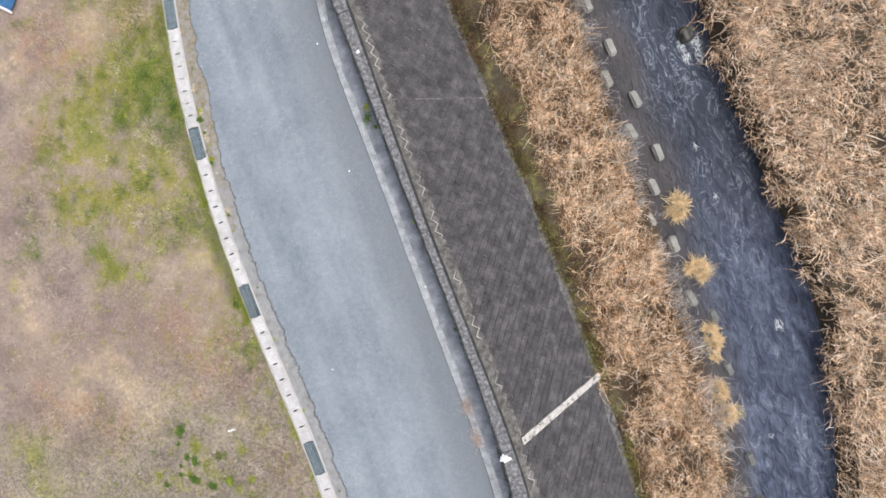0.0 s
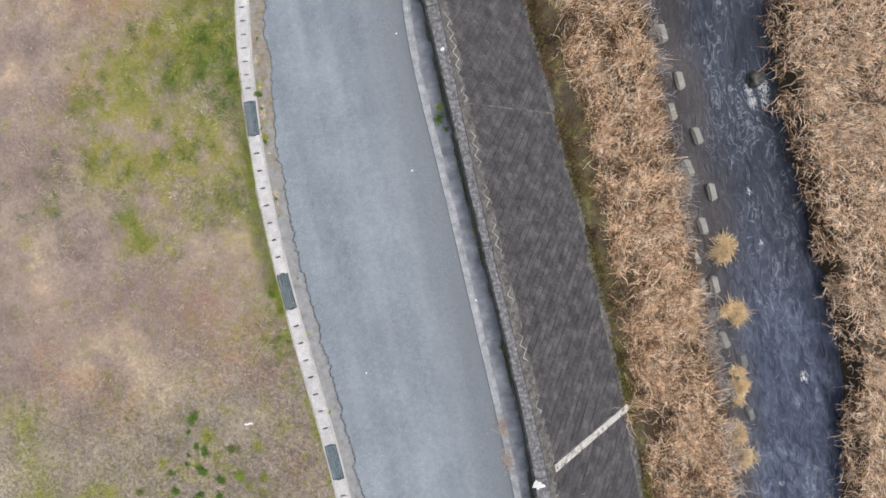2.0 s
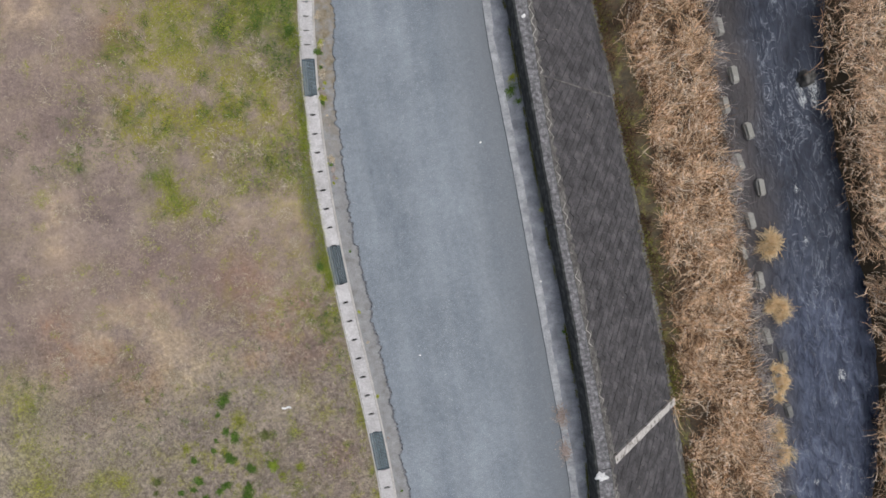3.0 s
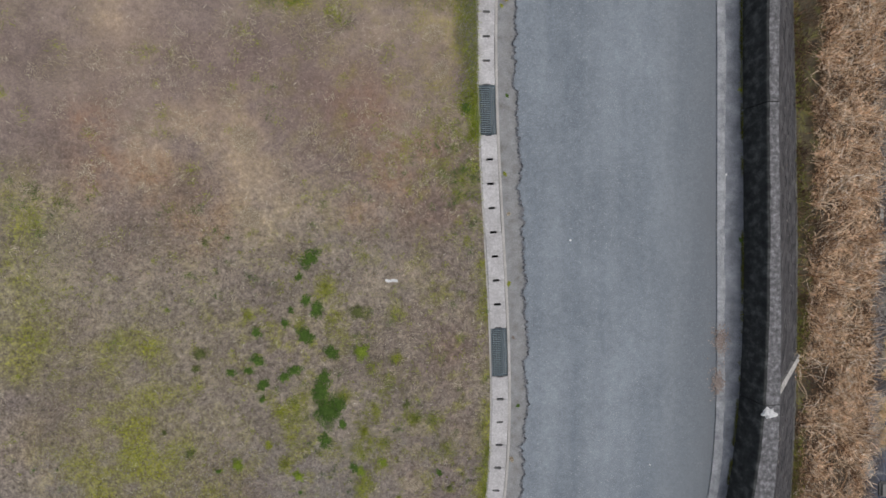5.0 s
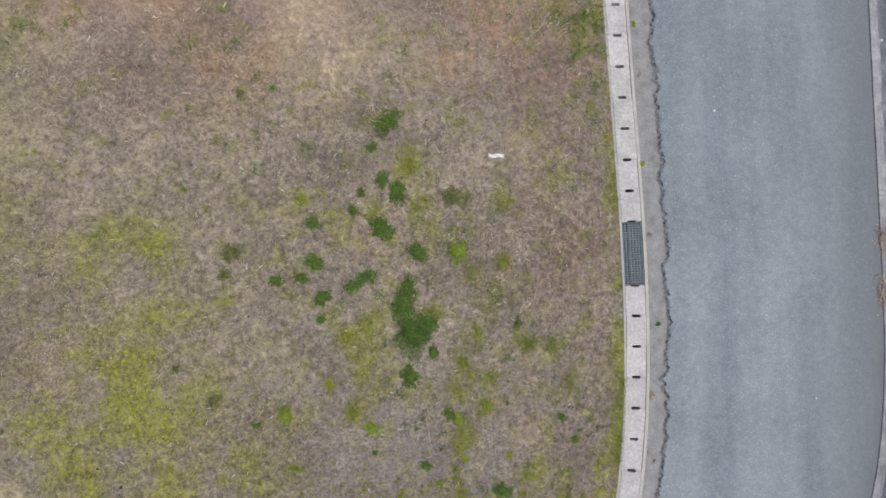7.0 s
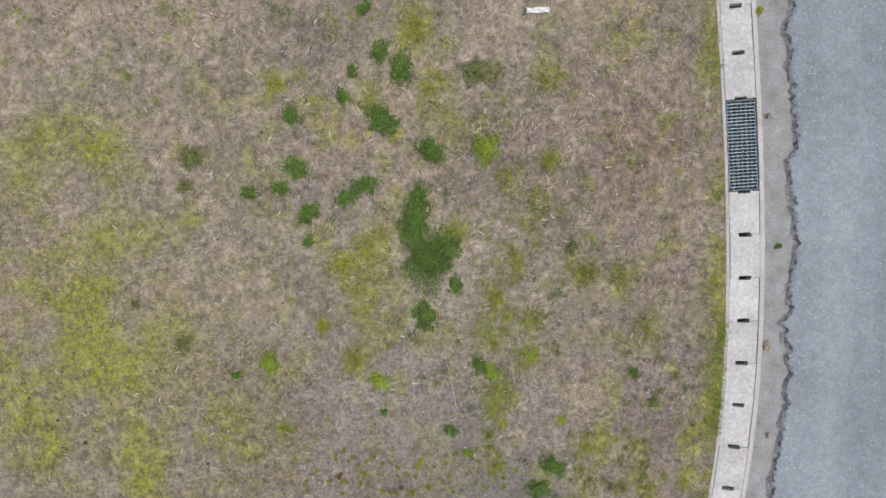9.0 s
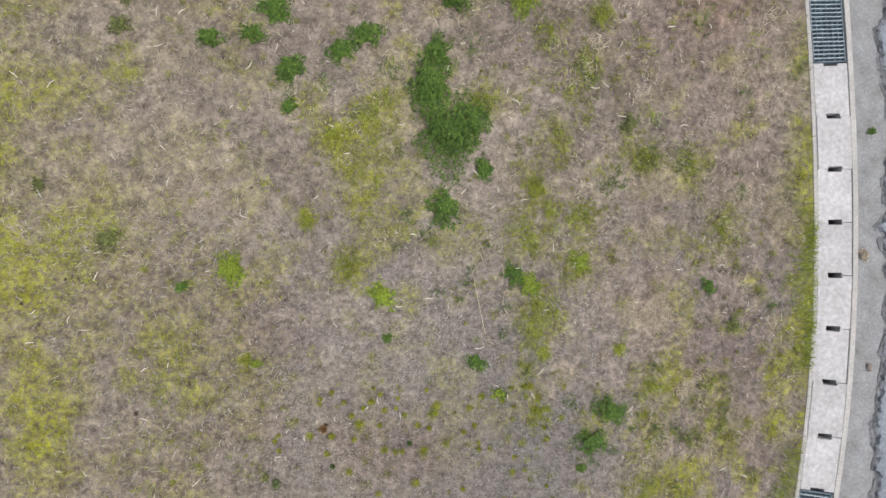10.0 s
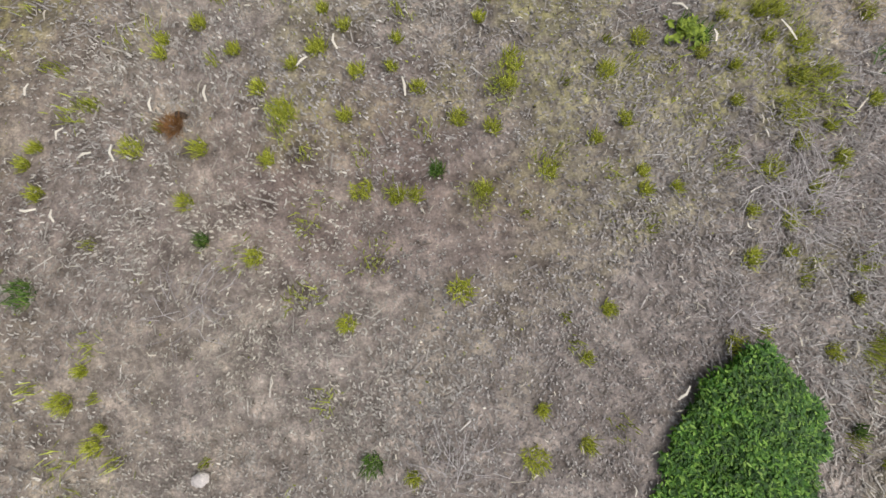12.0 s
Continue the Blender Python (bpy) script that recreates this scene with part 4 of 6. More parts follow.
# ---- river ----
def build_river():
    ys = np.concatenate([[-300, -100, -40, -24], np.arange(-15, 22.01, 0.15), [40, 100, 300]])
    us = np.linspace(0, 1, 46)
    a, b = reed_edge(ys) - 0.9, bank(ys) + 0.25
    X = a[:, None] * (1 - us) + b[:, None] * us
    Y = np.repeat(ys[:, None], len(us), 1)
    rough = np.clip((us - 0.3) / 0.25, 0, 1)[None]
    Z = Z_WATER + rough * (0.10 * (value_noise(X * 1.7, Y * 0.9, 51) - 0.5) + 0.06 * (value_noise(X * 4.2, Y * 2.4, 52) - 0.5)) + 0.012 * (value_noise(X * 3, Y * 3, 53) - 0.5)
    verts = np.stack([X, Y, Z], -1).reshape(-1, 3)
    c = len(us)
    i, j = np.meshgrid(np.arange(len(ys) - 1), np.arange(c - 1), indexing="ij")
    q = i * c + j
    faces = np.stack([q, q + 1, q + c + 1, q + c], -1).reshape(-1, 4)
    me = bpy.data.meshes.new("water")
    me.from_pydata(verts.tolist(), [], faces.tolist())
    me.polygons.foreach_set("use_smooth", [True] * len(me.polygons))
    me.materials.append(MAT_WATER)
    shallow = np.clip((0.49 + 0.07 * np.clip((Y - 2) / 3, 0, 1) - us[None] + 0.16 * (value_noise(X * 0.8, Y * 0.5, 54) - 0.5)) / 0.17, 0, 1).reshape(-1) * 0.9
    foam = np.zeros(len(verts))
    for fx, fy, r in FOAM:
        foam = np.maximum(foam, np.exp(-(((verts[:, 0] - fx) / r) ** 2 + ((verts[:, 1] - fy) / (1.8 * r)) ** 2)))
    foam = np.maximum(foam, (0.30 * np.clip(value_noise(X * 1.1, Y * 0.7, 55) * 2 - 1.0, 0, 1) * np.clip((us[None] - 0.4) * 6, 0, 1)).reshape(-1))
    # rapids downstream; this also brings in the painted sky brightness
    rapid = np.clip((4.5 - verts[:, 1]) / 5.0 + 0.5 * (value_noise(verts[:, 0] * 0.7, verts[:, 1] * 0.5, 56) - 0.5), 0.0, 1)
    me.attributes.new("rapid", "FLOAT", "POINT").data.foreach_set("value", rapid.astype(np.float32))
    me.attributes.new("shallow", "FLOAT", "POINT").data.foreach_set("value", shallow.astype(np.float32))
    me.attributes.new("foam", "FLOAT", "POINT").data.foreach_set("value", foam.astype(np.float32))
    return thing(new("water", me), "dark fast shallow river with ripples and flecks of foam", "river", kind="structure")


FOAM = [(14.22, 7.84, 0.15), (14.66, 7.71, 0.19), (14.25, 7.41, 0.15), (14.61, 7.3, 0.14), (13.74, 2.98, 0.09), (13.67, 4.69, 0.08), (14.27, -1.47, 0.14), (13.91, -2.3, 0.07), (13.0, -4.79, 0.08)]
river = build_river()


def stone_mesh(sx, sy, sz, seed, mat=MAT_STONE):
    r = random.Random(seed)
    bm = bmesh.new()
    bmesh.ops.create_cube(bm, size=1, matrix=Matrix.Diagonal((sx, sy, sz, 1)))
    bmesh.ops.bevel(bm, geom=list(bm.edges), offset=0.05, segments=3, affect="EDGES")
    for v in bm.verts:
        v.co += Vector((r.uniform(-1, 1), r.uniform(-1, 1), r.uniform(-1, 1))) * 0.008
    me = bpy.data.meshes.new("stepping_stone")
    bm.to_mesh(me)
    bm.free()
    me.materials.append(mat)
    return me


STONES = [(11.95, 10.1), (11.61, 9.44), (12.2, 8.54), (11.78, 7.65), (12.4, 6.72), (11.96, 5.8), (12.52, 4.9), (11.53, 4.95), (12.07, 3.9), (11.64, 2.98), (12.08, 1.98), (11.58, 0.97), (12.05, 0.17), (12.52, -0.59), (12.04, -1.5), (12.43, -2.34), (12.36, -3.77), (11.71, -4.73), (12.18, -5.34), (11.66, -6.26), (12.09, -6.78)]
stone_meshes = [stone_mesh(0.25, 0.56, 0.5, s) for s in range(4)]
wet_meshes = [stone_mesh(0.24, 0.46, 0.5, 10 + s, MAT_WET_STONE) for s in range(4)]
for i, (x, y) in enumerate(STONES):
    wet = -0.3 > y or 0.6 < y < 1.2
    ob = new("stepping_stone", (wet_meshes if wet else stone_meshes)[i % 4])
    sunk = 0.0 if y > -0.2 else -0.05
    ob.matrix_basis = pose(x, y, Z_WATER + 0.13 - 0.25 + sunk, random.uniform(-2, 2), random.uniform(-2, 2), 6 + random.uniform(-5, 5))
    thing(ob, "dark wet stepping block washed over by the river" if wet else "grey rounded concrete stepping block standing in the river", "stepping stone", "stepping stones in the river")


def lump(name, sx, sy, sz, mat, seed, wobble=0.25, levels=2):
    bm = bmesh.new()
    bmesh.ops.create_icosphere(bm, subdivisions=levels, radius=1)
    for v in bm.verts:
        d = 1 + wobble * (noise.noise(v.co * 1.7 + Vector((seed * 3.1, 0, 0))))
        v.co = Vector((v.co.x * sx * d, v.co.y * sy * d, v.co.z * sz * d))
    ob = part(name, bm, mat)
    return ob


rock = lump("river_rock", 0.27, 0.25, 0.2, MAT_ROCK, 3, 0.45, 4)
for face in rock.data.polygons:
    face.use_smooth = True
rock.matrix_basis = pose(14.43, 8.07, Z_WATER + 0.02)
thing(rock, "dark wet rock breaking the river's surface", "rock")


# ---- reeds and dry grass ----
def reed_path(base, lean, length, droop, k=4):
    """Stems that rise and bend over: base (N, 3), lean (N, 2) unit, length (N,), droop 0 to 1 (N,)."""
    t = np.linspace(0, 1, k)[None, :, None]
    bend = droop[:, None, None]
    out = lean[:, None, :] * length[:, None, None] * (t * (0.15 + 0.75 * bend) + 0.25 * bend * t * t)
    up = length[:, None, None] * (t * (1.0 - 0.25 * bend) - 0.72 * bend * t * t)
    return base[:, None, :] + np.concatenate([out, np.maximum(up, 0.02 * t)], -1)


def reed_bed(name, left, right, y0, y1, z_of, per_m2, label, heights=(0.30, 0.78), mat=MAT_REED, flow=None, gaps=0.45, thin=0.0, clear=None, k=4, loose=0.11, wild=1.0, broad=1.0):
    """Tangled clumps of long arching stems with dark hollows between them. flow: the way most stems lean."""
    yy = np.linspace(y0, y1, 30)
    clumps = int(float(np.mean(right(yy) - left(yy))) * (y1 - y0) * per_m2)
    cy, u = rng.uniform(y0, y1, clumps), rng.uniform(0, 1, clumps)
    cx = left(cy) + (right(cy) - left(cy)) * u + 0.35 * (value_noise(cy * 1.3, u * 4, 61) - 0.5)
    hollow = 0.25 * value_noise(cx * 1.5, cy * 1.5, 62) + 0.75 * value_noise(cx * 5.2, cy * 4.2, 64)
    hollow = hollow - thin * np.clip(1 - u / 0.4, 0, 1)
    keep = rng.uniform(0, 1, clumps) < np.clip(10.0 * (hollow - gaps), 0.01, 1)
    if clear:
        keep &= ((cx - clear[0]) / clear[2]) ** 2 + ((cy - clear[1]) / clear[3]) ** 2 > 1
    cx, cy = cx[keep], cy[keep]
    per = 15
    n = len(cx) * per
    lean0 = 2 * np.pi * value_noise(cx * 1.6, cy * 1.6, 63) + rng.normal(-1.6, 0.9, len(cx)) if flow is None else flow + 2.6 * (value_noise(cx * 1.9, cy * 0.8, 63) - 0.5) + rng.normal(0, 0.3, len(cx))
    px_, py_ = np.repeat(cx, per) + rng.normal(0, loose, n), np.repeat(cy, per) + rng.normal(0, loose, n)
    ang = np.repeat(lean0, per) + rng.normal(0, 0.8 * wild, n)
    length = rng.uniform(*heights, n) * np.repeat(rng.uniform(0.55, 1.1, len(cx)), per)
    droop = np.clip(rng.normal(0.80, 0.22, n), 0.1, 1.0)
    ahead = np.stack([np.cos(ang), np.sin(ang)], -1)
    path = reed_path(np.stack([px_, py_, z_of(px_, py_)], -1), ahead, length, droop, k)
    t = np.linspace(0, 1, k)[None, :, None]
    aside = np.stack([-ahead[:, 1], ahead[:, 0], np.zeros(n)], -1) * (rng.normal(0, 0.85 * wild, n) * length)[:, None]
    path += aside[:, None] * t * t
    path[:, 1:] += np.cumsum(rng.normal(0, 0.040, path[:, 1:].shape), 1)
    width = rng.choice([0.006, 0.009, 0.012, 0.016], n, p=[0.3, 0.4, 0.22, 0.08])[:, None] * broad * np.interp(np.linspace(0, 1, k), [0, 0.3, 0.7, 1], [0.8, 1.0, 0.9, 0.35])[None]
    ob = new(name, ribbons(name, path, width, mat))
    return thing(ob, label, "reeds", kind="stuff")


def z_near(x, y):
    f = np.clip((x - berm(y)) / (reed_edge(y) - berm(y)), 0, 1)
    return (Z_TOE - 0.12) * (1 - f) + (Z_WATER + 0.1) * f


reed_bed("dead_stems", shifted(toe, 0.02), shifted(berm, 0.25), -9.5, 17, lambda x, y: 0 * x + Z_TOE + 0.02, 24, "dead stems and litter strewn over the mossy berm", (0.08, 0.28), MAT_LITTER, None, 0.42)


reed_bed("bent_stems", shifted(berm, 0.1), lambda y: berm(y) + 0.5 * (reed_edge(y) - berm(y)), -9.5, 17, z_near, 1.3, "long pale broken stems bent over the dark hollows", (0.3, 0.6), MAT_PALE, None, 0.3)


def z_far(x, y):
    return np.interp(x - bank(y), [0.0, 0.2, 3.0, 10.0], [Z_FAR - 0.3, Z_FAR, Z_FAR + 0.15, Z_FAR + 0.5])


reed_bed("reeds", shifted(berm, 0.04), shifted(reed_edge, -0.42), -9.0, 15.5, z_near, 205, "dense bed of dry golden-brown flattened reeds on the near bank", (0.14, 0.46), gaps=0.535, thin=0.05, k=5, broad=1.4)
reed_bed("reed_litter", shifted(berm, 0.2), shifted(reed_edge, -0.2), -9.0, 15.5, z_near, 26, "brown rotting stems lying under the near reeds", (0.2, 0.45), MAT_LITTER, None, 0.12, k=3)
reed_bed("dead_stems", shifted(reed_edge, -0.42), shifted(reed_edge, -0.08), -9.5, 17, z_near, 60, "grey dead stems trailing at the water's edge", (0.15, 0.42), MAT_GREY, 0.2, 0.45)
def far_gravel():
    """Grey stones lying bare in a gap of the far reeds."""
    bm = bmesh.new()
    for _ in range(150):
        x, y, r = random.gauss(20.07, 0.32), random.gauss(5.0, 0.5), random.uniform(0.03, 0.11)
        m = Matrix.Translation((x, y, Z_FAR + 0.02 + r * 0.2)) @ Matrix.Rotation(random.uniform(0, 6), 4, "Z") @ Matrix.Diagonal((r, r * random.uniform(0.6, 0.9), r * 0.6, 1))
        bmesh.ops.create_icosphere(bm, subdivisions=1, radius=1, matrix=m)
    for v in bm.verts:
        v.co += noise.noise_vector(v.co * 9) * 0.015
    thing(part("gravel", bm, MAT_ROCK), "dark grey stones bare between the far reeds", "gravel", kind="stuff")
    for x, y, r in ((19.9, 4.82, 0.12), (19.72, 4.46, 0.09), (20.12, 5.4, 0.14)):
        ob = lump("bank_rock", r, r * 0.75, r * 0.55, MAT_STONE, int(r * 100), 0.4, 3)
        ob.matrix_basis = pose(x, y, Z_FAR + 0.08)
        thing(ob, "pale grey boulder on the far bank gravel", "rock", "boulders on the far bank")


far_gravel()
reed_bed("reeds", shifted(bank, -0.08), shifted(bank, 6.6), -8.5, 13.5, z_far, 74, "dry pale-brown reeds leaning over the far river bank", (0.15, 0.47), MAT_REED_FAR, -1.7, 0.45, clear=(19.97, 5.0, 0.75, 1.15), loose=0.12, wild=0.7, broad=1.4)


def grass_clump(name, x, y, z, r, tall, count, mat, label, category, group, seed, stiff=0.55, fan=0.9):
    """A clump of blades that fan out from its middle."""
    g = np.random.default_rng(seed)
    ang = g.uniform(0, 2 * np.pi, count)
    rad = r * 0.55 * np.sqrt(g.uniform(0, 1, count))
    base = np.stack([rad * np.cos(ang), rad * np.sin(ang), np.zeros(count)], -1)
    a2 = ang + g.normal(0, fan, count)
    length = g.uniform(0.5, 1.0, count) * tall
    path = reed_path(base, np.stack([np.cos(a2), np.sin(a2)], -1), length, np.clip(g.normal(stiff, 0.25, count), 0.05, 1))
    path[:, 1:] += g.normal(0, 0.04 * tall, path[:, 1:].shape)
    width = g.uniform(0.005, 0.013, count)[:, None] * np.array([0.8, 1.0, 0.8, 0.25])[None] * max(0.26 if name == "grass_sprout" else 0.10, min(1.6, tall / 0.30))
    ob = new(name, ribbons(name, path, width, mat))
    ob.matrix_basis = pose(x, y, z)
    return thing(ob, label, category, group)


RIVER_TUFTS = [(12.57, 2.97, 0.3), (12.55, 0.97, 0.3), (12.23, -1.14, 0.2), (11.89, -2.89, 0.26), (11.89, -3.76, 0.32), (12.21, -1.57, 0.22)]
def river_tuft(x, y, r, seed):
    """A shaggy dry clump: a few crowns leaning their own ways."""
    g = np.random.default_rng(seed)
    crowns = 7
    cx, cy = g.normal(0, 0.42 * r, crowns), g.normal(0, 0.55 * r, crowns)
    lean = g.uniform(0, 2 * np.pi, crowns)
    n = 1050
    which = g.integers(0, crowns, n)
    a = lean[which] + g.normal(0, 1.2, n)
    base = np.stack([cx[which] + g.normal(0, 0.2 * r, n), cy[which] + g.normal(0, 0.2 * r, n), np.zeros(n)], -1)
    path = reed_path(base, np.stack([np.cos(a), np.sin(a)], -1), g.uniform(0.5, 1.15, n) * 1.35 * r * g.uniform(0.7, 1.1, crowns)[which], np.clip(g.normal(0.62, 0.25, n), 0.05, 1), 5)
    path[:, 1:] += g.normal(0, 0.03 * r, path[:, 1:].shape)
    width = g.choice([0.006, 0.010, 0.015], n)[:, None] * np.array([0.8, 1, 1, 0.8, 0.3])[None]
    ob = new("grass_clump", ribbons("grass_clump", path, width, MAT_GOLD))
    ob.matrix_basis = pose(x, y, Z_WATER - 0.02)
    thing(ob, "golden dry grass clump growing out of the river", "grass clump", "grass clumps in the river")


for i, (x, y, r) in enumerate(RIVER_TUFTS):
    river_tuft(x, y, r, 100 + i)
    m = lump("river_pebble", r * 0.55, r * 0.6, 0.14, MAT_ROCK, i, 0.4)
    m.matrix_basis = pose(x, y, Z_WATER - 0.04)
    thing(m, "dark wet stone under a dry grass clump", "rock", "stones under the river grass")


# ---- lawn: weeds, blades, straw, litter ----
def weed_mesh(name, r, count, mat, seed, leaf=0.03, rise=0.32):
    """A low cushion of small pointed leaves with an uneven outline."""
    g = np.random.default_rng(seed)
    ang = g.uniform(0, 2 * np.pi, count)
    edge = 1 + 0.30 * np.sin(ang * 2 + seed) + 0.20 * np.sin(ang * 5 + seed * 2.0)
    rad = r * edge * np.minimum(np.abs(g.normal(0, 0.56, count)), g.uniform(0.9, 1.2, count))
    h = rise * r * np.clip(1 - (rad / (1.3 * r)) ** 2, 0.05, 1) * g.uniform(0.2, 1.0, count) + 0.008
    c = np.stack([rad * np.cos(ang), rad * np.sin(ang), h], -1)
    a = g.uniform(0, 2 * np.pi, count)
    tilt = g.uniform(-0.5, 0.6, count)
    d = np.stack([np.cos(a) * np.cos(tilt), np.sin(a) * np.cos(tilt), np.sin(tilt)], -1)
    s = np.stack([-np.sin(a), np.cos(a), g.uniform(-0.4, 0.4, count)], -1)
    L = (g.uniform(0.5, 1.2, count) * leaf)[:, None]
    wd = L * 0.24
    full = 0.55 * value_noise(c[:, 0] * 17 + seed, c[:, 1] * 17, 131) + 0.45 * value_noise(c[:, 0] * 43, c[:, 1] * 43 + seed, 132)
    keep = g.uniform(0, 1, count) < np.clip(5 * (full - 0.24), 0.16, 1)
    c, d, s, L, wd = c[keep], d[keep], s[keep], L[keep], wd[keep]
    quad = np.stack([c - d * L * 0.5, c + s * wd, c + d * L * 0.6, c - s * wd], 1)
    return quads_mesh(name, quad.reshape(-1, 3), mat)


def ground_z(x, y):
    return float(lawn_height(np.array([x]), np.array([y]))[0])


def weeds():
    """Green, lime and withered weed clumps, and small sprouts between them."""
    kinds = ((WEEDS, MAT_GREEN, 1.0, "dark green leafy weed clump on the dry lawn"), (LIME_WEEDS, MAT_LIME, 0.8, "yellow-green weed clump on the dry lawn"), (DULL_WEEDS, MAT_DULL, 0.45, "dull withered green weed on the dry lawn"))
    i = 0
    for rows, mat, full, label in kinds:
        for x, y, r in rows:
            r, i = r * 0.86, i + 1
            count = int(full * 1300 * min(2.4, max(r, 0.05) / 0.1) ** 1.7)
            ob = new("weed_clump", weed_mesh("weed_clump", r, count, mat, i, 0.025))
            ob.matrix_basis = pose(x, y, ground_z(x, y), 0, 0, i * 41)
            thing(ob, label, "weed", "weeds on the lawn")
    for rows, mat, label in ((SPROUTS, MAT_SPROUT, "small yellow-green grass sprout in dead lawn"), (GREEN_SPROUTS, MAT_GREEN, "small green grass sprout in dead lawn")):
        for x, y, r in rows:
            i, k = i + 1, random.choice((0.7, 0.85, 1.0, 1.15))
            grass_clump("grass_sprout", x, y, ground_z(x, y), r * 1.6 * k, 0.012 + r * 0.30 * k, int((70 + 1500 * r) * k), mat, label, "grass sprout", "grass sprouts on the lawn", 300 + i, 0.95, 2.6)


def clover():
    """The big clover patch: many round leaflets in threes."""
    g = np.random.default_rng(77)
    pts = []
    cx, cy = -3.15, -4.585
    rim_y = (-0.25, -0.173, -0.083, 0.007, 0.097, 0.177, 0.227, 0.262)
    rim_left, rim_right = (-0.20, -0.27, -0.26, -0.22, -0.17, -0.11, -0.05, 0.0), (0.03, 0.09, 0.15, 0.192, 0.198, 0.13, 0.095, 0.07)
    while len(pts) < 9500:
        x, y = g.uniform(-0.28, 0.27), g.uniform(-0.25, 0.27)
        rag = 0.045 * (value_noise(x * 22, y * 22, 201) - 0.5) + 0.024 * (value_noise(x * 60, y * 60, 202) - 0.5)
        if np.interp(y, rim_y, rim_left) + rag < x < np.interp(y, rim_y, rim_right) + rag:
            pts.append((x + g.normal(0, 0.004), y + g.normal(0, 0.005)))
    pts = np.array(pts)
    n = len(pts)
    edge = np.clip(1.15 - np.abs(pts[:, 0]) / 0.26, 0.15, 1)
    z = 0.010 + 0.050 * edge * g.uniform(0.3, 1, n)
    quads = []
    a0 = g.uniform(0, 2 * np.pi, n)
    for k in range(3):
        a = a0 + k * 2.094
        c = np.stack([pts[:, 0] + 0.0055 * np.cos(a), pts[:, 1] + 0.0055 * np.sin(a), z + g.normal(0, 0.004, n)], -1)
        d = np.stack([np.cos(a), np.sin(a), g.uniform(-0.5, 0.5, n)], -1)
        s = np.stack([-np.sin(a), np.cos(a), g.uniform(-0.45, 0.45, n)], -1)
        L = g.uniform(0.0034, 0.0078, n)[:, None]
        quads.append(np.stack([c - d * L, c + s * L * 0.48, c + d * L * 1.3 + s * L * 0.22, c + d * L * 1.3 - s * L * 0.22, c - s * L * 0.48], 1))
    ob = new("clover_patch")
    leaves = new("leaves", quads_mesh("leaves", np.concatenate(quads).reshape(-1, 3), MAT_CLOVER, 5))
    leaves.parent = ob
    tagged(leaves, kind="stuff")
    pick = g.choice(n, 2200, replace=False)
    top = np.stack([pts[pick, 0], pts[pick, 1], z[pick]], -1)
    low = top * np.array([0.97, 0.97, 0.0]) + g.normal(0, 0.006, top.shape) * np.array([1, 1, 0])
    stems = new("stems", ribbons("stems", np.stack([low, 0.5 * (low + top), top], 1), np.full((2200, 3), 0.0018), MAT_GREEN))
    stems.parent = ob
    tagged(stems, label="thin green leaf stems", kind="stuff")
    ob.matrix_basis = pose(cx, cy, ground_z(cx, cy))
    thing(ob, "thick dark green clover patch on the dry lawn", "clover")


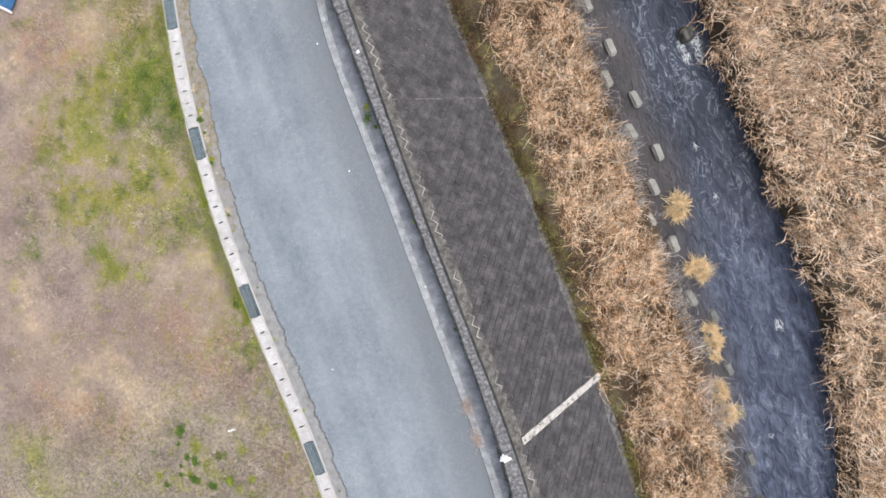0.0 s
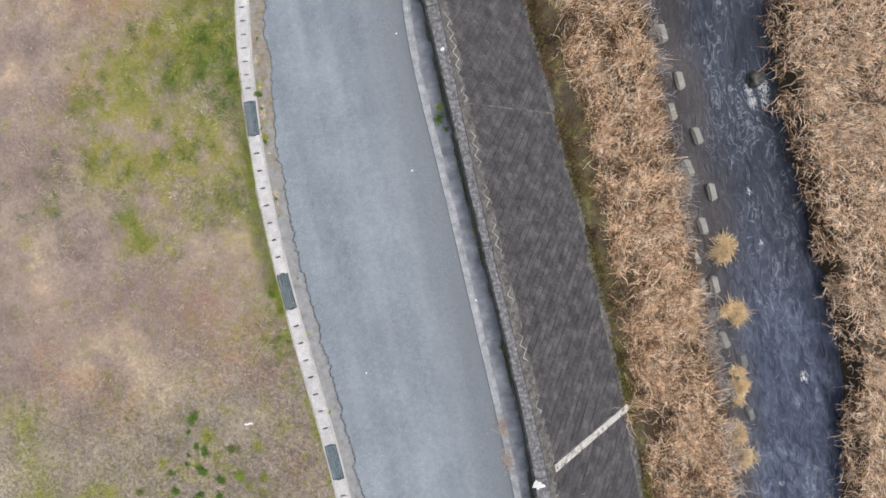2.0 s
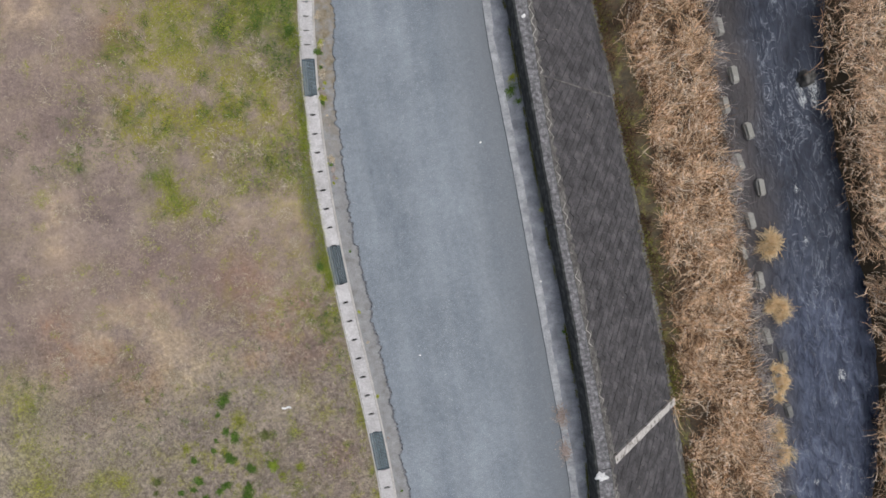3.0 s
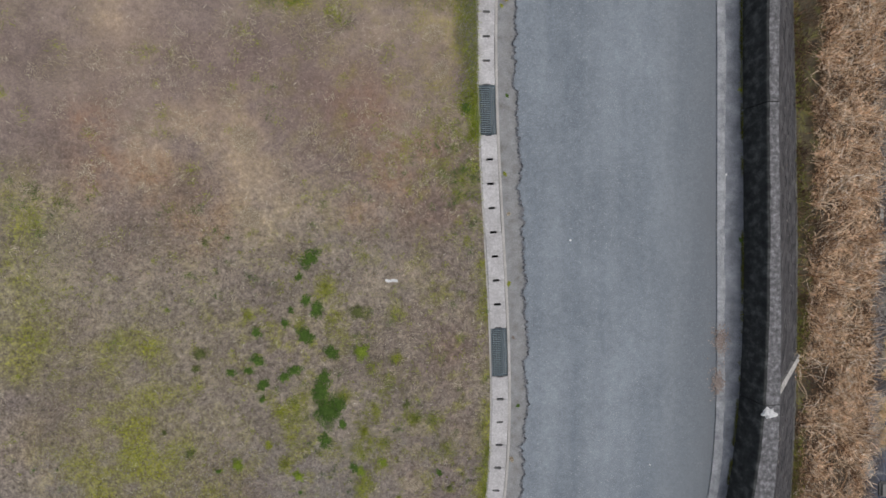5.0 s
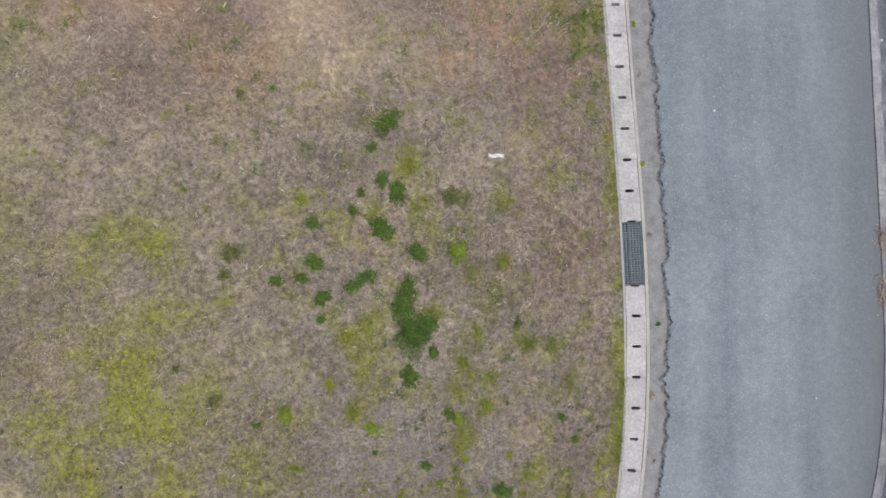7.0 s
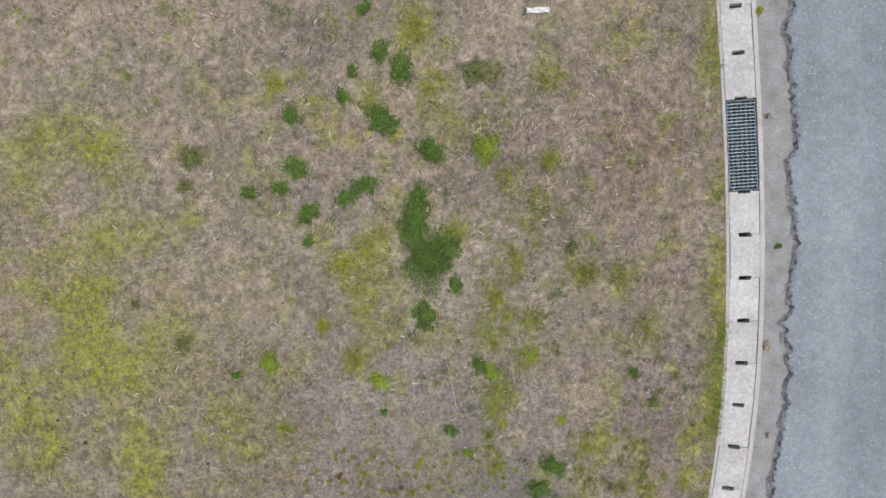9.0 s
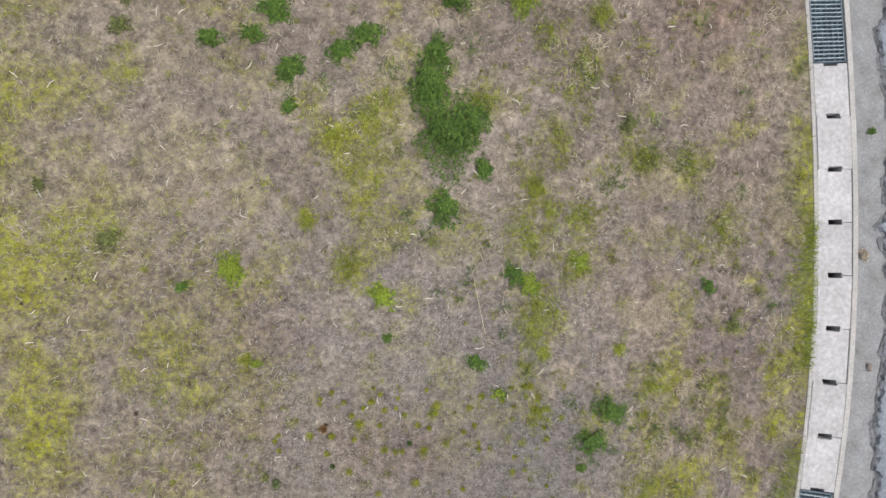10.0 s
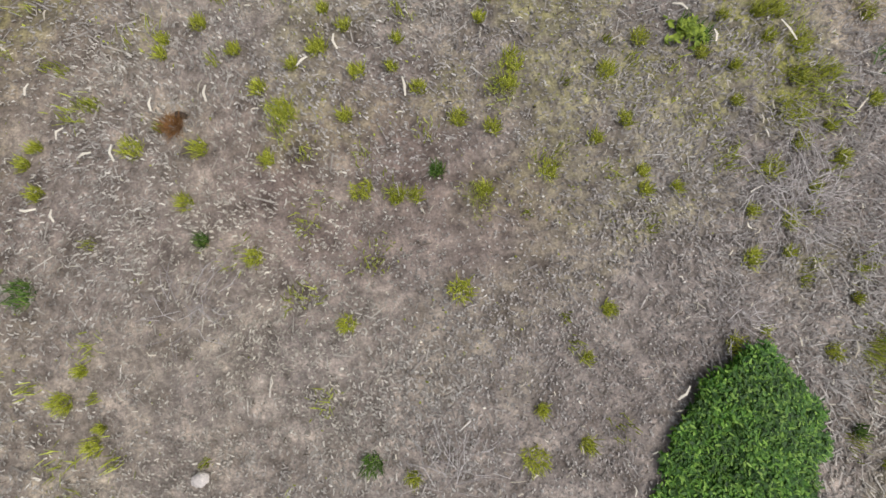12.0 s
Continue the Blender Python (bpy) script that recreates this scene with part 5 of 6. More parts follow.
def lawn_blades(name, n, x0, x1, y0, y1, length, width, label, bare=None, bent=False, dead=MAT_DRY):
    x, y = rng.uniform(x0, x1, n), rng.uniform(y0, y1, n)
    keep = x < gutter(y) - 0.20
    if bare:
        keep &= rng.uniform(0, 1, n) < np.clip(1.6 - ((x - bare[0]) / bare[2]) ** 2 - ((y - bare[1]) / bare[3]) ** 2, 0, 1)
    else:
        keep &= (((x + 4.0) / 1.25) ** 2 + ((y + 3.95) / 0.9) ** 2 > 1) | (rng.uniform(0, 1, n) < 0.12)
    x, y = x[keep], y[keep]
    moss, green, pale, dim, soil, grey = lawn_amounts(x, y)
    dice = rng.uniform(0, 1, len(x))
    olive = dice < moss * (0.22 if bent else 0.62)
    if not bent:
        olive &= ((x + 4.1) / 1.7) ** 2 + ((y + 4.2) / 1.25) ** 2 > 1
    fresh = ~olive & (dice > 1 - 0.75 * green)
    cover = 0.5 * value_noise(x * 5, y * 5, 91) + 0.5 * value_noise(x * 17, y * 17, 92)
    sparse = ~olive & ~fresh & (rng.uniform(0, 1, len(x)) > 0.55 * dim + 0.6 * soil) & (rng.uniform(0, 1, len(x)) < np.clip(3.4 * cover - 0.78 if bent else 2.6 * cover - 0.42, 0.42 if bent else 0.36, 1))
    for which, mat, nm in ((sparse, dead, "dry_grass"), (olive, MAT_OLIVE, "olive_grass"), (fresh, MAT_GREEN, "green_grass")):
        xs, ys_ = x[which], y[which]
        m = len(xs)
        if m < 5:
            continue
        flow = 2 * np.pi * value_noise(xs * 1.4, ys_ * 1.4, 71) + 3.0 * value_noise(xs * 4, ys_ * 4, 72)
        ang = flow + rng.normal(0, 1.1, m)
        L = rng.uniform(*length, m) * (1.0 if mat is dead else 0.6) * (0.6 + 0.8 * value_noise(xs * 3, ys_ * 3, 73))
        z = lawn_height(xs, ys_) + 0.002
        rise = np.abs(rng.normal(0.10, 0.13, m)) * (1.0 if mat is dead else 1.6)
        d = np.stack([np.cos(ang), np.sin(ang)], -1)
        curl = np.stack([-d[:, 1], d[:, 0]], -1) * rng.normal(0, 0.18, m)[:, None]
        p0 = np.stack([xs, ys_, z], -1)
        p1 = p0 + np.concatenate([(d + curl) * L[:, None] * 0.5, (rise * L * 0.9 + 0.003)[:, None]], -1)
        p2 = p0 + np.concatenate([d * L[:, None], (rise * L + 0.003)[:, None]], -1)
        w = rng.uniform(*width, m)[:, None] * np.array([1, 0.9, 0.35])[None]
        blades = ribbons(nm, np.stack([p0, p1, p2], 1), w, mat) if bent else ribbons(nm, np.stack([p0, p2], 1), w[:, ::2], mat)
        ob = new(nm, blades)
        thing(ob, label if mat is dead else ("low yellow-green grass among dead turf" if mat is MAT_OLIVE else "low fresh green grass on the lawn"), "grass", kind="stuff")


lawn_blades("dry_grass", 335000, -6.4, -1.7, -6.2, -2.2, (0.004, 0.012), (0.0024, 0.0062), "grey-brown dead lawn grass lying flat", (-3.85, -3.95, 1.5, 0.95), True)
lawn_blades("dry_grass", 105000, -9.0, 0.2, -7.0, -1.9, (0.014, 0.055), (0.003, 0.0065), "dead grey-brown lawn grass lying flat")
lawn_blades("dry_grass", 105000, -9.0, 0.2, -2.3, 2.4, (0.014, 0.058), (0.003, 0.0068), "dead brown lawn grass lying flat", dead=MAT_DRY_MID)
lawn_blades("dry_grass", 95000, -13.0, 0.4, 1.2, 18.0, (0.025, 0.075), (0.006, 0.013), "dead straw-coloured lawn grass lying flat", dead=MAT_DRY_FAR)


def sprinkled_sprouts():
    """Countless little yellow-green tufts between the dead blades."""
    n = 2600
    x, y = rng.uniform(-8.5, -0.3, n), rng.uniform(-5.8, 2.2, n)
    edge = gutter(y) - 0.2 - x
    dense = np.clip(1.6 * value_noise(x * 0.8, y * 0.8, 81) - 0.35, 0.05, 1) * np.clip(0.45 + 0.55 * np.exp(-((edge - 2.2) / 2.0) ** 2), 0, 1)
    keep = (rng.uniform(0, 1, n) < dense) & (edge > 0.05)
    x, y = x[keep], y[keep]
    per = 30
    m = len(x) * per
    size = np.repeat(rng.uniform(0.015, 0.06, len(x)), per)
    ang = rng.uniform(0, 2 * np.pi, m)
    bx, by = np.repeat(x, per) + rng.normal(0, 0.45, m) * size, np.repeat(y, per) + rng.normal(0, 0.45, m) * size
    base = np.stack([bx, by, lawn_height(bx, by) + 0.003], -1)
    path = reed_path(base, np.stack([np.cos(ang), np.sin(ang)], -1), size * rng.uniform(0.3, 0.75, m) * (1 - 0.4 * np.exp(-(((bx + 4.0) / 1.3) ** 2 + ((by + 4.0) / 0.9) ** 2))), np.clip(rng.normal(0.6, 0.25, m), 0.1, 1), 3)
    ob = new("grass_sprouts", ribbons("grass_sprouts", path, rng.uniform(0.0018, 0.0036, m)[:, None] * np.array([0.9, 1, 0.3])[None], MAT_OLIVE))
    thing(ob, "tiny yellow-green grass tufts scattered in dead lawn", "grass", kind="stuff")


def lawn_tufts():
    """Mixed tufts of straw, olive and green grass that break up the turf, thickest towards the drain."""
    n = 9600
    x, y = rng.uniform(-12.0, 0.3, n), rng.uniform(-5.6, 15.0, n)
    edge = gutter(y) - 0.2 - x
    thick = (0.16 + 0.12 * np.clip((y - 3) / 2, 0, 1) + 0.84 * np.exp(-(np.clip(edge - 0.2, 0, 99) / 2.6) ** 2)) * np.clip(2.2 * value_noise(x * 0.8, y * 0.8, 141) - 0.45, 0.1, 1)
    far_off = ((x + 4.0) / 1.5) ** 2 + ((y + 3.95) / 1.1) ** 2 > 1
    keep = (rng.uniform(0, 1, n) < thick) & (edge > 0.04) & far_off
    x, y = x[keep], y[keep]
    sort = rng.uniform(0, 1, len(x)) + 0.9 * (value_noise(x * 1.1, y * 1.1, 142) - 0.5) + 0.25 * (y > 3) - 0.4 * spread(x, y, GREEN_FAR, 1.1) - 0.45 * spread(x, y, MOSS_FAR + OLIVE_FAR, 1.2) + 0.5 * spread(x, y, PALE_FAR, 1.0)
    per = 36
    for which, mat, nm, label in ((sort < 0.2, MAT_GREEN, "green_grass", "small fresh green tufts scattered in the lawn"), ((sort >= 0.2) & (sort < 0.6), MAT_OLIVE, "olive_grass", "small yellow-green tufts scattered in the lawn"), (sort >= 0.6, MAT_PALE, "dry_grass", "small straw-coloured tufts scattered in the lawn")):
        xs, ys_ = x[which], y[which]
        m = len(xs) * per
        size = np.repeat(rng.uniform(0.035, 0.10, len(xs)) * (0.55 + 0.45 * np.clip((ys_ + 3) / 3, 0, 1) + 0.9 * np.clip((ys_ - 2) / 5, 0, 1)), per)
        bx, by = np.repeat(xs, per) + rng.normal(0, 0.75, m) * size, np.repeat(ys_, per) + rng.normal(0, 0.75, m) * size
        a = np.repeat(rng.uniform(0, 2 * np.pi, len(xs)), per) + rng.normal(0, 1.3, m)
        ok = bx < gutter(by) - 0.2
        base = np.stack([bx, by, lawn_height(bx, by) + 0.004], -1)[ok]
        path = reed_path(base, np.stack([np.cos(a), np.sin(a)], -1)[ok], (size * rng.uniform(0.4, 1.0, m))[ok], np.clip(rng.normal(0.75, 0.2, m), 0.1, 1)[ok], 3)
        width = (rng.uniform(0.0028, 0.0062, m) * (0.7 + 4 * size))[ok][:, None] * np.array([0.9, 1, 0.3])[None]
        thing(new(nm, ribbons(nm, path, width, mat)), label, "grass", kind="stuff")


def moss_grass():
    """Dense low yellow-green grass in the mossy strips and spots."""
    xs, ys_ = [], []
    for x, y, r in OLIVE_SPOTS:
        k = int(min(1100, 5200 * r) * (0.3 if x < -5.5 else 1.0))
        r = r * (1.7 if x < -5.5 else 1.15)
        xs.append(rng.normal(x, 0.5 * r, k))
        ys_.append(rng.normal(y, 0.62 * r, k))
    x, y = np.concatenate(xs), np.concatenate(ys_)
    full = 0.5 * value_noise(x * 9, y * 7, 151) + 0.5 * value_noise(x * 23, y * 19, 152)
    keep = (rng.uniform(0, 1, len(x)) < np.clip(5 * (full - 0.36), 0.02, 1)) & (x < gutter(y) - 0.22)
    x, y = x[keep], y[keep]
    m = len(x)
    fine = 1 - 0.6 * np.exp(-(((x + 4.0) / 1.3) ** 2 + ((y + 4.0) / 0.9) ** 2))
    a = 2 * np.pi * value_noise(x * 3, y * 3, 153) + rng.normal(0, 0.9, m)
    path = reed_path(np.stack([x, y, lawn_height(x, y) + 0.004], -1), np.stack([np.cos(a), np.sin(a)], -1), rng.uniform(0.015, 0.055, m) * fine, np.clip(rng.normal(0.65, 0.25, m), 0.1, 1), 3)
    width = (rng.uniform(0.0022, 0.0048, m) * fine)[:, None] * np.array([0.9, 1, 0.3])[None]
    fresh = rng.uniform(0, 1, m) < np.clip(value_noise(x * 2.1, y * 2.1, 154) - 0.45, 0.03, 1)
    for which, mat, nm, label in ((fresh, MAT_GREEN, "green_grass", "fresh green blades in the mossy strips"), (~fresh, MAT_OLIVE, "olive_grass", "dense yellow-green grass strips in dead lawn")):
        thing(new(nm, ribbons(nm, path[which], width[which], mat)), label, "grass", kind="stuff")


moss_grass()
lawn_tufts()
sprinkled_sprouts()
weeds()
clover()


def dead_fans():
    """Splayed grey tussocks of dead grass pressed to the lawn."""
    for i, (x, y, r, count) in enumerate(((-2.94, -3.98, 0.14, 117), (-3.01, -3.89, 0.09, 68), (-2.89, -3.91, 0.11, 74), (-4.54, -4.12, 0.11, 55), (-3.93, -4.56, 0.11, 55), (-3.16, -4.23, 0.09, 49), (-2.74, -4.06, 0.11, 74), (-2.89, -3.72, 0.09, 49))):
        g = np.random.default_rng(900 + i)
        ang = g.uniform(0, 2 * np.pi) + g.normal(0, 1.3 if count < 150 else 2.0, count)
        d = np.stack([np.cos(ang), np.sin(ang)], -1)
        L = g.uniform(0.4, 1.0, count) * r
        s = g.uniform(0.0, 0.7, count) * r
        stray = g.normal(0, 0.28 * r, (count, 2))
        z0 = ground_z(x, y) + 0.012
        p = [np.concatenate([d * (s + L * k * 0.85)[:, None] + stray + g.normal(0, 0.008, (count, 2)), (0.010 + 0.02 * k * (1 - k) + g.uniform(0, 0.008, count))[:, None]], -1) for k in (0.0, 0.5, 1.0)]
        w = g.uniform(0.0010, 0.0020, count)[:, None] * np.array([1, 1, 0.4])[None]
        ob = new("dead_tussock", ribbons("dead_tussock", np.stack(p, 1), w, MAT_GREY))
        ob.matrix_basis = pose(x, y, z0)
        thing(ob, "splayed grey tussock of dead grass lying flat", "dead grass", kind="stuff")


dead_fans()


def straws():
    """Pale curled pieces of straw strewn over the lawn, most of them lying alone."""
    STRAWS = [(-4.14, -3.43, 100), (-4.23, -3.48, 40), (-3.97, -3.56, 95), (-4.48, -3.55, 90), (-4.72, -3.69, 97), (-4.85, -3.63, 60), (-4.79, -3.69, 20), (-4.62, -3.57, 90), (-3.09, -3.46, 90), (-3.18, -3.37, 155), (-3.31, -4.42, 40), (-4.87, -3.84, 100), (-4.93, -3.51, 75), (-4.93, -3.82, 0), (-2.88, -3.46, 120)]
    rows = list(STRAWS) + [(random.uniform(-7.5, -0.8), random.uniform(-5.0, 1.8), random.uniform(0, 180)) for _ in range(140)]
    for i, (x, y, a) in enumerate(rows):
        close = ((x + 4.0) / 1.3) ** 2 + ((y + 4.0) / 0.9) ** 2 < 1
        if close and i >= len(STRAWS):
            continue
        L = random.uniform(0.030, 0.055) if close else random.uniform(0.04, 0.085)
        d = Vector((math.cos(radians(a)), math.sin(radians(a)), 0))
        s = Vector((-d.y, d.x, 0)) * random.uniform(-0.15, 0.15) * L
        base = Vector((0, 0, 0.018))
        pts = np.array([[tuple(base - d * L / 2), tuple(base + s + Vector((0, 0, 0.006))), tuple(base + d * L / 2)]])
        ob = new("straw", ribbons("straw", pts, np.array([[0.005, 0.007, 0.004]]), MAT_STRAW))
        ob.matrix_basis = pose(x, y, ground_z(x, y))
        thing(ob, "pale dry straw lying on the lawn", "straw", "straws on the lawn")


straws()


def straw_bits():
    """Chaff: countless short pale stems over the turf."""
    n = 19000
    x, y = rng.uniform(-9, -0.3, n), rng.uniform(-6.2, 3.0, n)
    keep = (x < gutter(y) - 0.25) & (rng.uniform(0, 1, n) < np.clip(2.0 * value_noise(x * 1.2, y * 1.2, 95) - 0.35, 0.1, 1))
    x, y = x[keep], y[keep]
    m = len(x)
    a, L = rng.uniform(0, 2 * np.pi, m), rng.choice([0.014, 0.022, 0.034, 0.06], m, p=[0.45, 0.35, 0.15, 0.05])
    close = np.exp(-(((x + 4.0) / 1.4) ** 2 + ((y + 4.0) / 1.0) ** 2))
    L = L * (1 - 0.5 * close)
    d = np.stack([np.cos(a), np.sin(a)], -1) * L[:, None]
    z = lawn_height(x, y) + 0.010
    p0 = np.stack([x, y, z], -1)
    p1 = p0 + np.concatenate([d * 0.5 + rng.normal(0, 0.003, (m, 2)), rng.uniform(0.002, 0.006, m)[:, None]], -1)
    p2 = p0 + np.concatenate([d, rng.uniform(-0.002, 0.006, m)[:, None]], -1)
    k = 800
    fx, fy = rng.uniform(-11, 0.2, k), rng.uniform(1.5, 14, k)
    ok = fx < gutter(fy) - 0.25
    fx, fy = fx[ok], fy[ok]
    a = rng.uniform(0, 2 * np.pi, len(fx))
    d = np.stack([np.cos(a), np.sin(a), 0 * a], -1) * rng.uniform(0.03, 0.10, len(fx))[:, None]
    q0 = np.stack([fx, fy, lawn_height(fx, fy) + 0.03], -1)
    far = np.stack([q0, q0 + d * 0.5 + rng.normal(0, 0.006, d.shape), q0 + d], 1)
    thing(new("chaff", ribbons("chaff", far, rng.uniform(0.006, 0.016, len(fx))[:, None] * np.array([0.8, 1, 0.5])[None], MAT_PALE)), "pale bits of straw strewn over the far lawn", "straw", kind="stuff")
    ob = new("chaff", ribbons("chaff", np.stack([p0, p1, p2], 1), (rng.uniform(0.0025, 0.0065, m) * (1 - 0.35 * close))[:, None] * np.array([0.8, 1, 0.5])[None], MAT_CHAFF))
    thing(ob, "pale broken straw strewn over the dead lawn", "straw", kind="stuff")
    for i, (x, y, r) in enumerate(PALE_NEAR):
        grass_clump("dry_tuft", x, y, ground_z(x, y), r * 1.5, 0.04 + r * 0.2, int(2600 * r), MAT_PALE, "pale dead grass tuft on the lawn", "dry tuft", "pale tufts on the lawn", 1200 + i, 0.85, 3.0)


def verge_grass():
    """Grass that grows over the lip of the drain in an uneven fringe."""
    n = 52000
    y = rng.uniform(-8.0, 16.0, n)
    lush = np.clip(1.7 * value_noise(y * 0.9, y * 0, 97) + 1.5 * value_noise(y * 3.1, y * 0, 98) - 1.2 - 0.35 * np.clip((1 - y) / 2, 0, 1) + 0.7 * np.exp(-((y - 6.3) / 2.2) ** 2), 0.04, 1)
    keep = rng.uniform(0, 1, n) < lush
    y = y[keep]
    m = len(y)
    x = gutter(y) - 0.205 - np.abs(rng.normal(0, 1, m)) * np.where(y > 2.5, 0.15, 0.10) * (0.5 + value_noise(y * 2.3, y * 0, 100))
    near = np.clip((y + 4) / 9, 0.55, 1)
    a = rng.normal(0, 0.9, m)
    base = np.stack([x, y, lawn_height(x, y) + 0.004], -1)
    path = reed_path(base, np.stack([np.cos(a), np.sin(a)], -1), rng.uniform(0.03, 0.13, m) * near, np.clip(rng.normal(0.55, 0.25, m), 0.1, 1), 3)
    width = (rng.uniform(0.004, 0.009, m) * near)[:, None] * np.array([0.9, 1, 0.3])[None]
    kind = rng.uniform(0, 1, m) + 0.7 * (value_noise(x * 3, y * 1.3, 99) - 0.5)
    for which, mat, nm, label in ((kind < 0.26, MAT_LIME, "green_grass", "fresh green grass fringe along the drain"), ((kind >= 0.26) & (kind < 0.72), MAT_OLIVE, "olive_grass", "yellow-green grass fringe along the drain"), (kind >= 0.72, MAT_DRY, "dry_grass", "dead grass fringe along the drain")):
        thing(new(nm, ribbons(nm, path[which], width[which], mat)), label, "grass", kind="stuff")


verge_grass()


def twig():
    cu = bpy.data.curves.new("twig", "CURVE")
    cu.dimensions, cu.bevel_depth, cu.bevel_resolution = "3D", 0.0031, 1
    for pts in (((0.09, -0.51), (0.05, -0.29), (0.0, 0.0)), ((0.0, 0.0), (0.09, 0.09), (0.24, 0.17)), ((0.05, -0.29), (0.15, -0.21), (0.26, -0.04), (0.25, 0.06)), ((0.09, 0.09), (0.07, 0.14))):
        s = cu.splines.new("POLY")
        s.points.add(len(pts) - 1)
        for q, (x, y) in zip(s.points, pts):
            q.co = (x, y, 0.02, 1)
    tmp = bpy.data.objects.new("twig", cu)
    me = bpy.data.meshes.new_from_object(tmp)
    bpy.data.objects.remove(tmp)
    me.materials.clear()
    me.materials.append(MAT_PALE)
    ob = new("twig", me)
    ob.matrix_basis = pose(-3.35, -2.43, ground_z(-3.35, -2.43))
    thing(ob, "thin forked dry twig lying on the lawn", "twig")


twig()
straw_bits()
pebble = lump("pebble", 0.022, 0.018, 0.013, MAT_PEBBLE, 2, 0.2)
pebble.matrix_basis = pose(-4.53, -4.51, ground_z(-4.53, -4.51) + 0.014)
thing(pebble, "pale smooth pebble on the dead lawn", "pebble")
dead = grass_clump("dead_plant", -4.57, -3.63, ground_z(-4.57, -3.63) + 0.004, 0.033, 0.040, 260, MAT_BROWN, "rusty brown dead weed on the lawn", "dead plant", "", 555)
for i, (x, y, r) in enumerate(CLODS):
    c = lump("earth_clod", r * 0.5, r * 0.36, r * 0.3, MAT_CLOD, i, 0.6, 3)
    c.matrix_basis = pose(x, y, ground_z(x, y) + r * 0.1, 0, 0, i * 50)
    thing(c, "dark clod of earth on the lawn", "clod", "clods on the lawn")

# a torn strip of white paper, and a crumpled white bag on the wall
bm = bmesh.new()
bmesh.ops.create_grid(bm, x_segments=10, y_segments=3, size=0.5)
for v in bm.verts:
    v.co = Vector((v.co.x * 0.24, v.co.y * 0.055 + 0.006 * math.sin(v.co.x * 9), 0.03 + 0.012 * math.sin(v.co.x * 11 + v.co.y * 5)))
bmesh.ops.solidify(bm, geom=list(bm.faces), thickness=0.002)
paper = part("paper_strip", bm, MAT_WHITE)
paper.matrix_basis = pose(-2.27, 1.26, ground_z(-2.27, 1.26))
thing(paper, "white crumpled paper strip on the lawn", "litter")
bag = lump("plastic_bag", 0.095, 0.075, 0.04, MAT_WHITE, 9, 1.2, 3)
bag.matrix_basis = pose(5.2, -1.33, Z_CAP + 0.035)
thing(bag, "white crumpled plastic bag on the wall top", "litter")
scrap = lump("paper_scrap", 0.05, 0.04, 0.02, MAT_WHITE, 5, 0.8)
scrap.matrix_basis = pose(5.06, 9.71, Z_CAP + 0.015)
thing(scrap, "small white paper scrap on the wall top", "litter")


def debris(x, y, rx, ry, seed):
    g = np.random.default_rng(seed)
    n = 620
    a, r = g.uniform(0, 2 * np.pi, n), np.abs(g.normal(0, 0.62, n))
    c = np.stack([rx * r * np.cos(a), ry * r * np.sin(a), g.uniform(0.004, 0.02, n)], -1)
    t = g.uniform(0, 2 * np.pi, n)
    d, s = np.stack([np.cos(t), np.sin(t), g.uniform(-0.3, 0.3, n)], -1), np.stack([-np.sin(t), np.cos(t), g.uniform(-0.3, 0.3, n)], -1)
    L = g.uniform(0.012, 0.03, n)[:, None]
    ob = new("leaf_litter", quads_mesh("leaf_litter", np.stack([c - d * L, c + s * L * 0.5, c + d * L, c - s * L * 0.5], 1).reshape(-1, 3), MAT_DEBRIS))
    ob.matrix_basis = pose(x, y, 0.012)
    thing(ob, "small heap of pinkish dry leaves on the road edge", "leaf litter", "leaf heaps on the road edge")


debris(4.60, 0.0, 0.15, 0.27, 1)
debris(4.56, -0.9, 0.13, 0.25, 2)

# a blue tarpaulin with a white pipe along its edge, far on the lawn
tx, ty = -4.46, 16.17
bm = bmesh.new()
bmesh.ops.create_grid(bm, x_segments=12, y_segments=12, size=0.75)
for v in bm.verts:
    v.co.z = 0.05 + 0.03 * math.sin(v.co.x * 5) * math.cos(v.co.y * 4)
bmesh.ops.solidify(bm, geom=list(bm.faces), thickness=0.01)
tarp_root = thing(new("tarpaulin"), "blue tarpaulin with a white pipe edge on the lawn", "tarpaulin")
part("sheet", bm, MAT_BLUE, tarp_root)
bm = bmesh.new()
bmesh.ops.create_cone(bm, cap_ends=True, segments=12, radius1=0.04, radius2=0.04, depth=1.6, matrix=Matrix.Translation((0, -0.78, 0.08)) @ Matrix.Rotation(radians(90), 4, "Y"))
part("pipe", bm, MAT_WHITE, tarp_root, "white plastic pipe")
tarp_root.matrix_basis = pose(tx, ty, 0.0, 0, 0, -45)


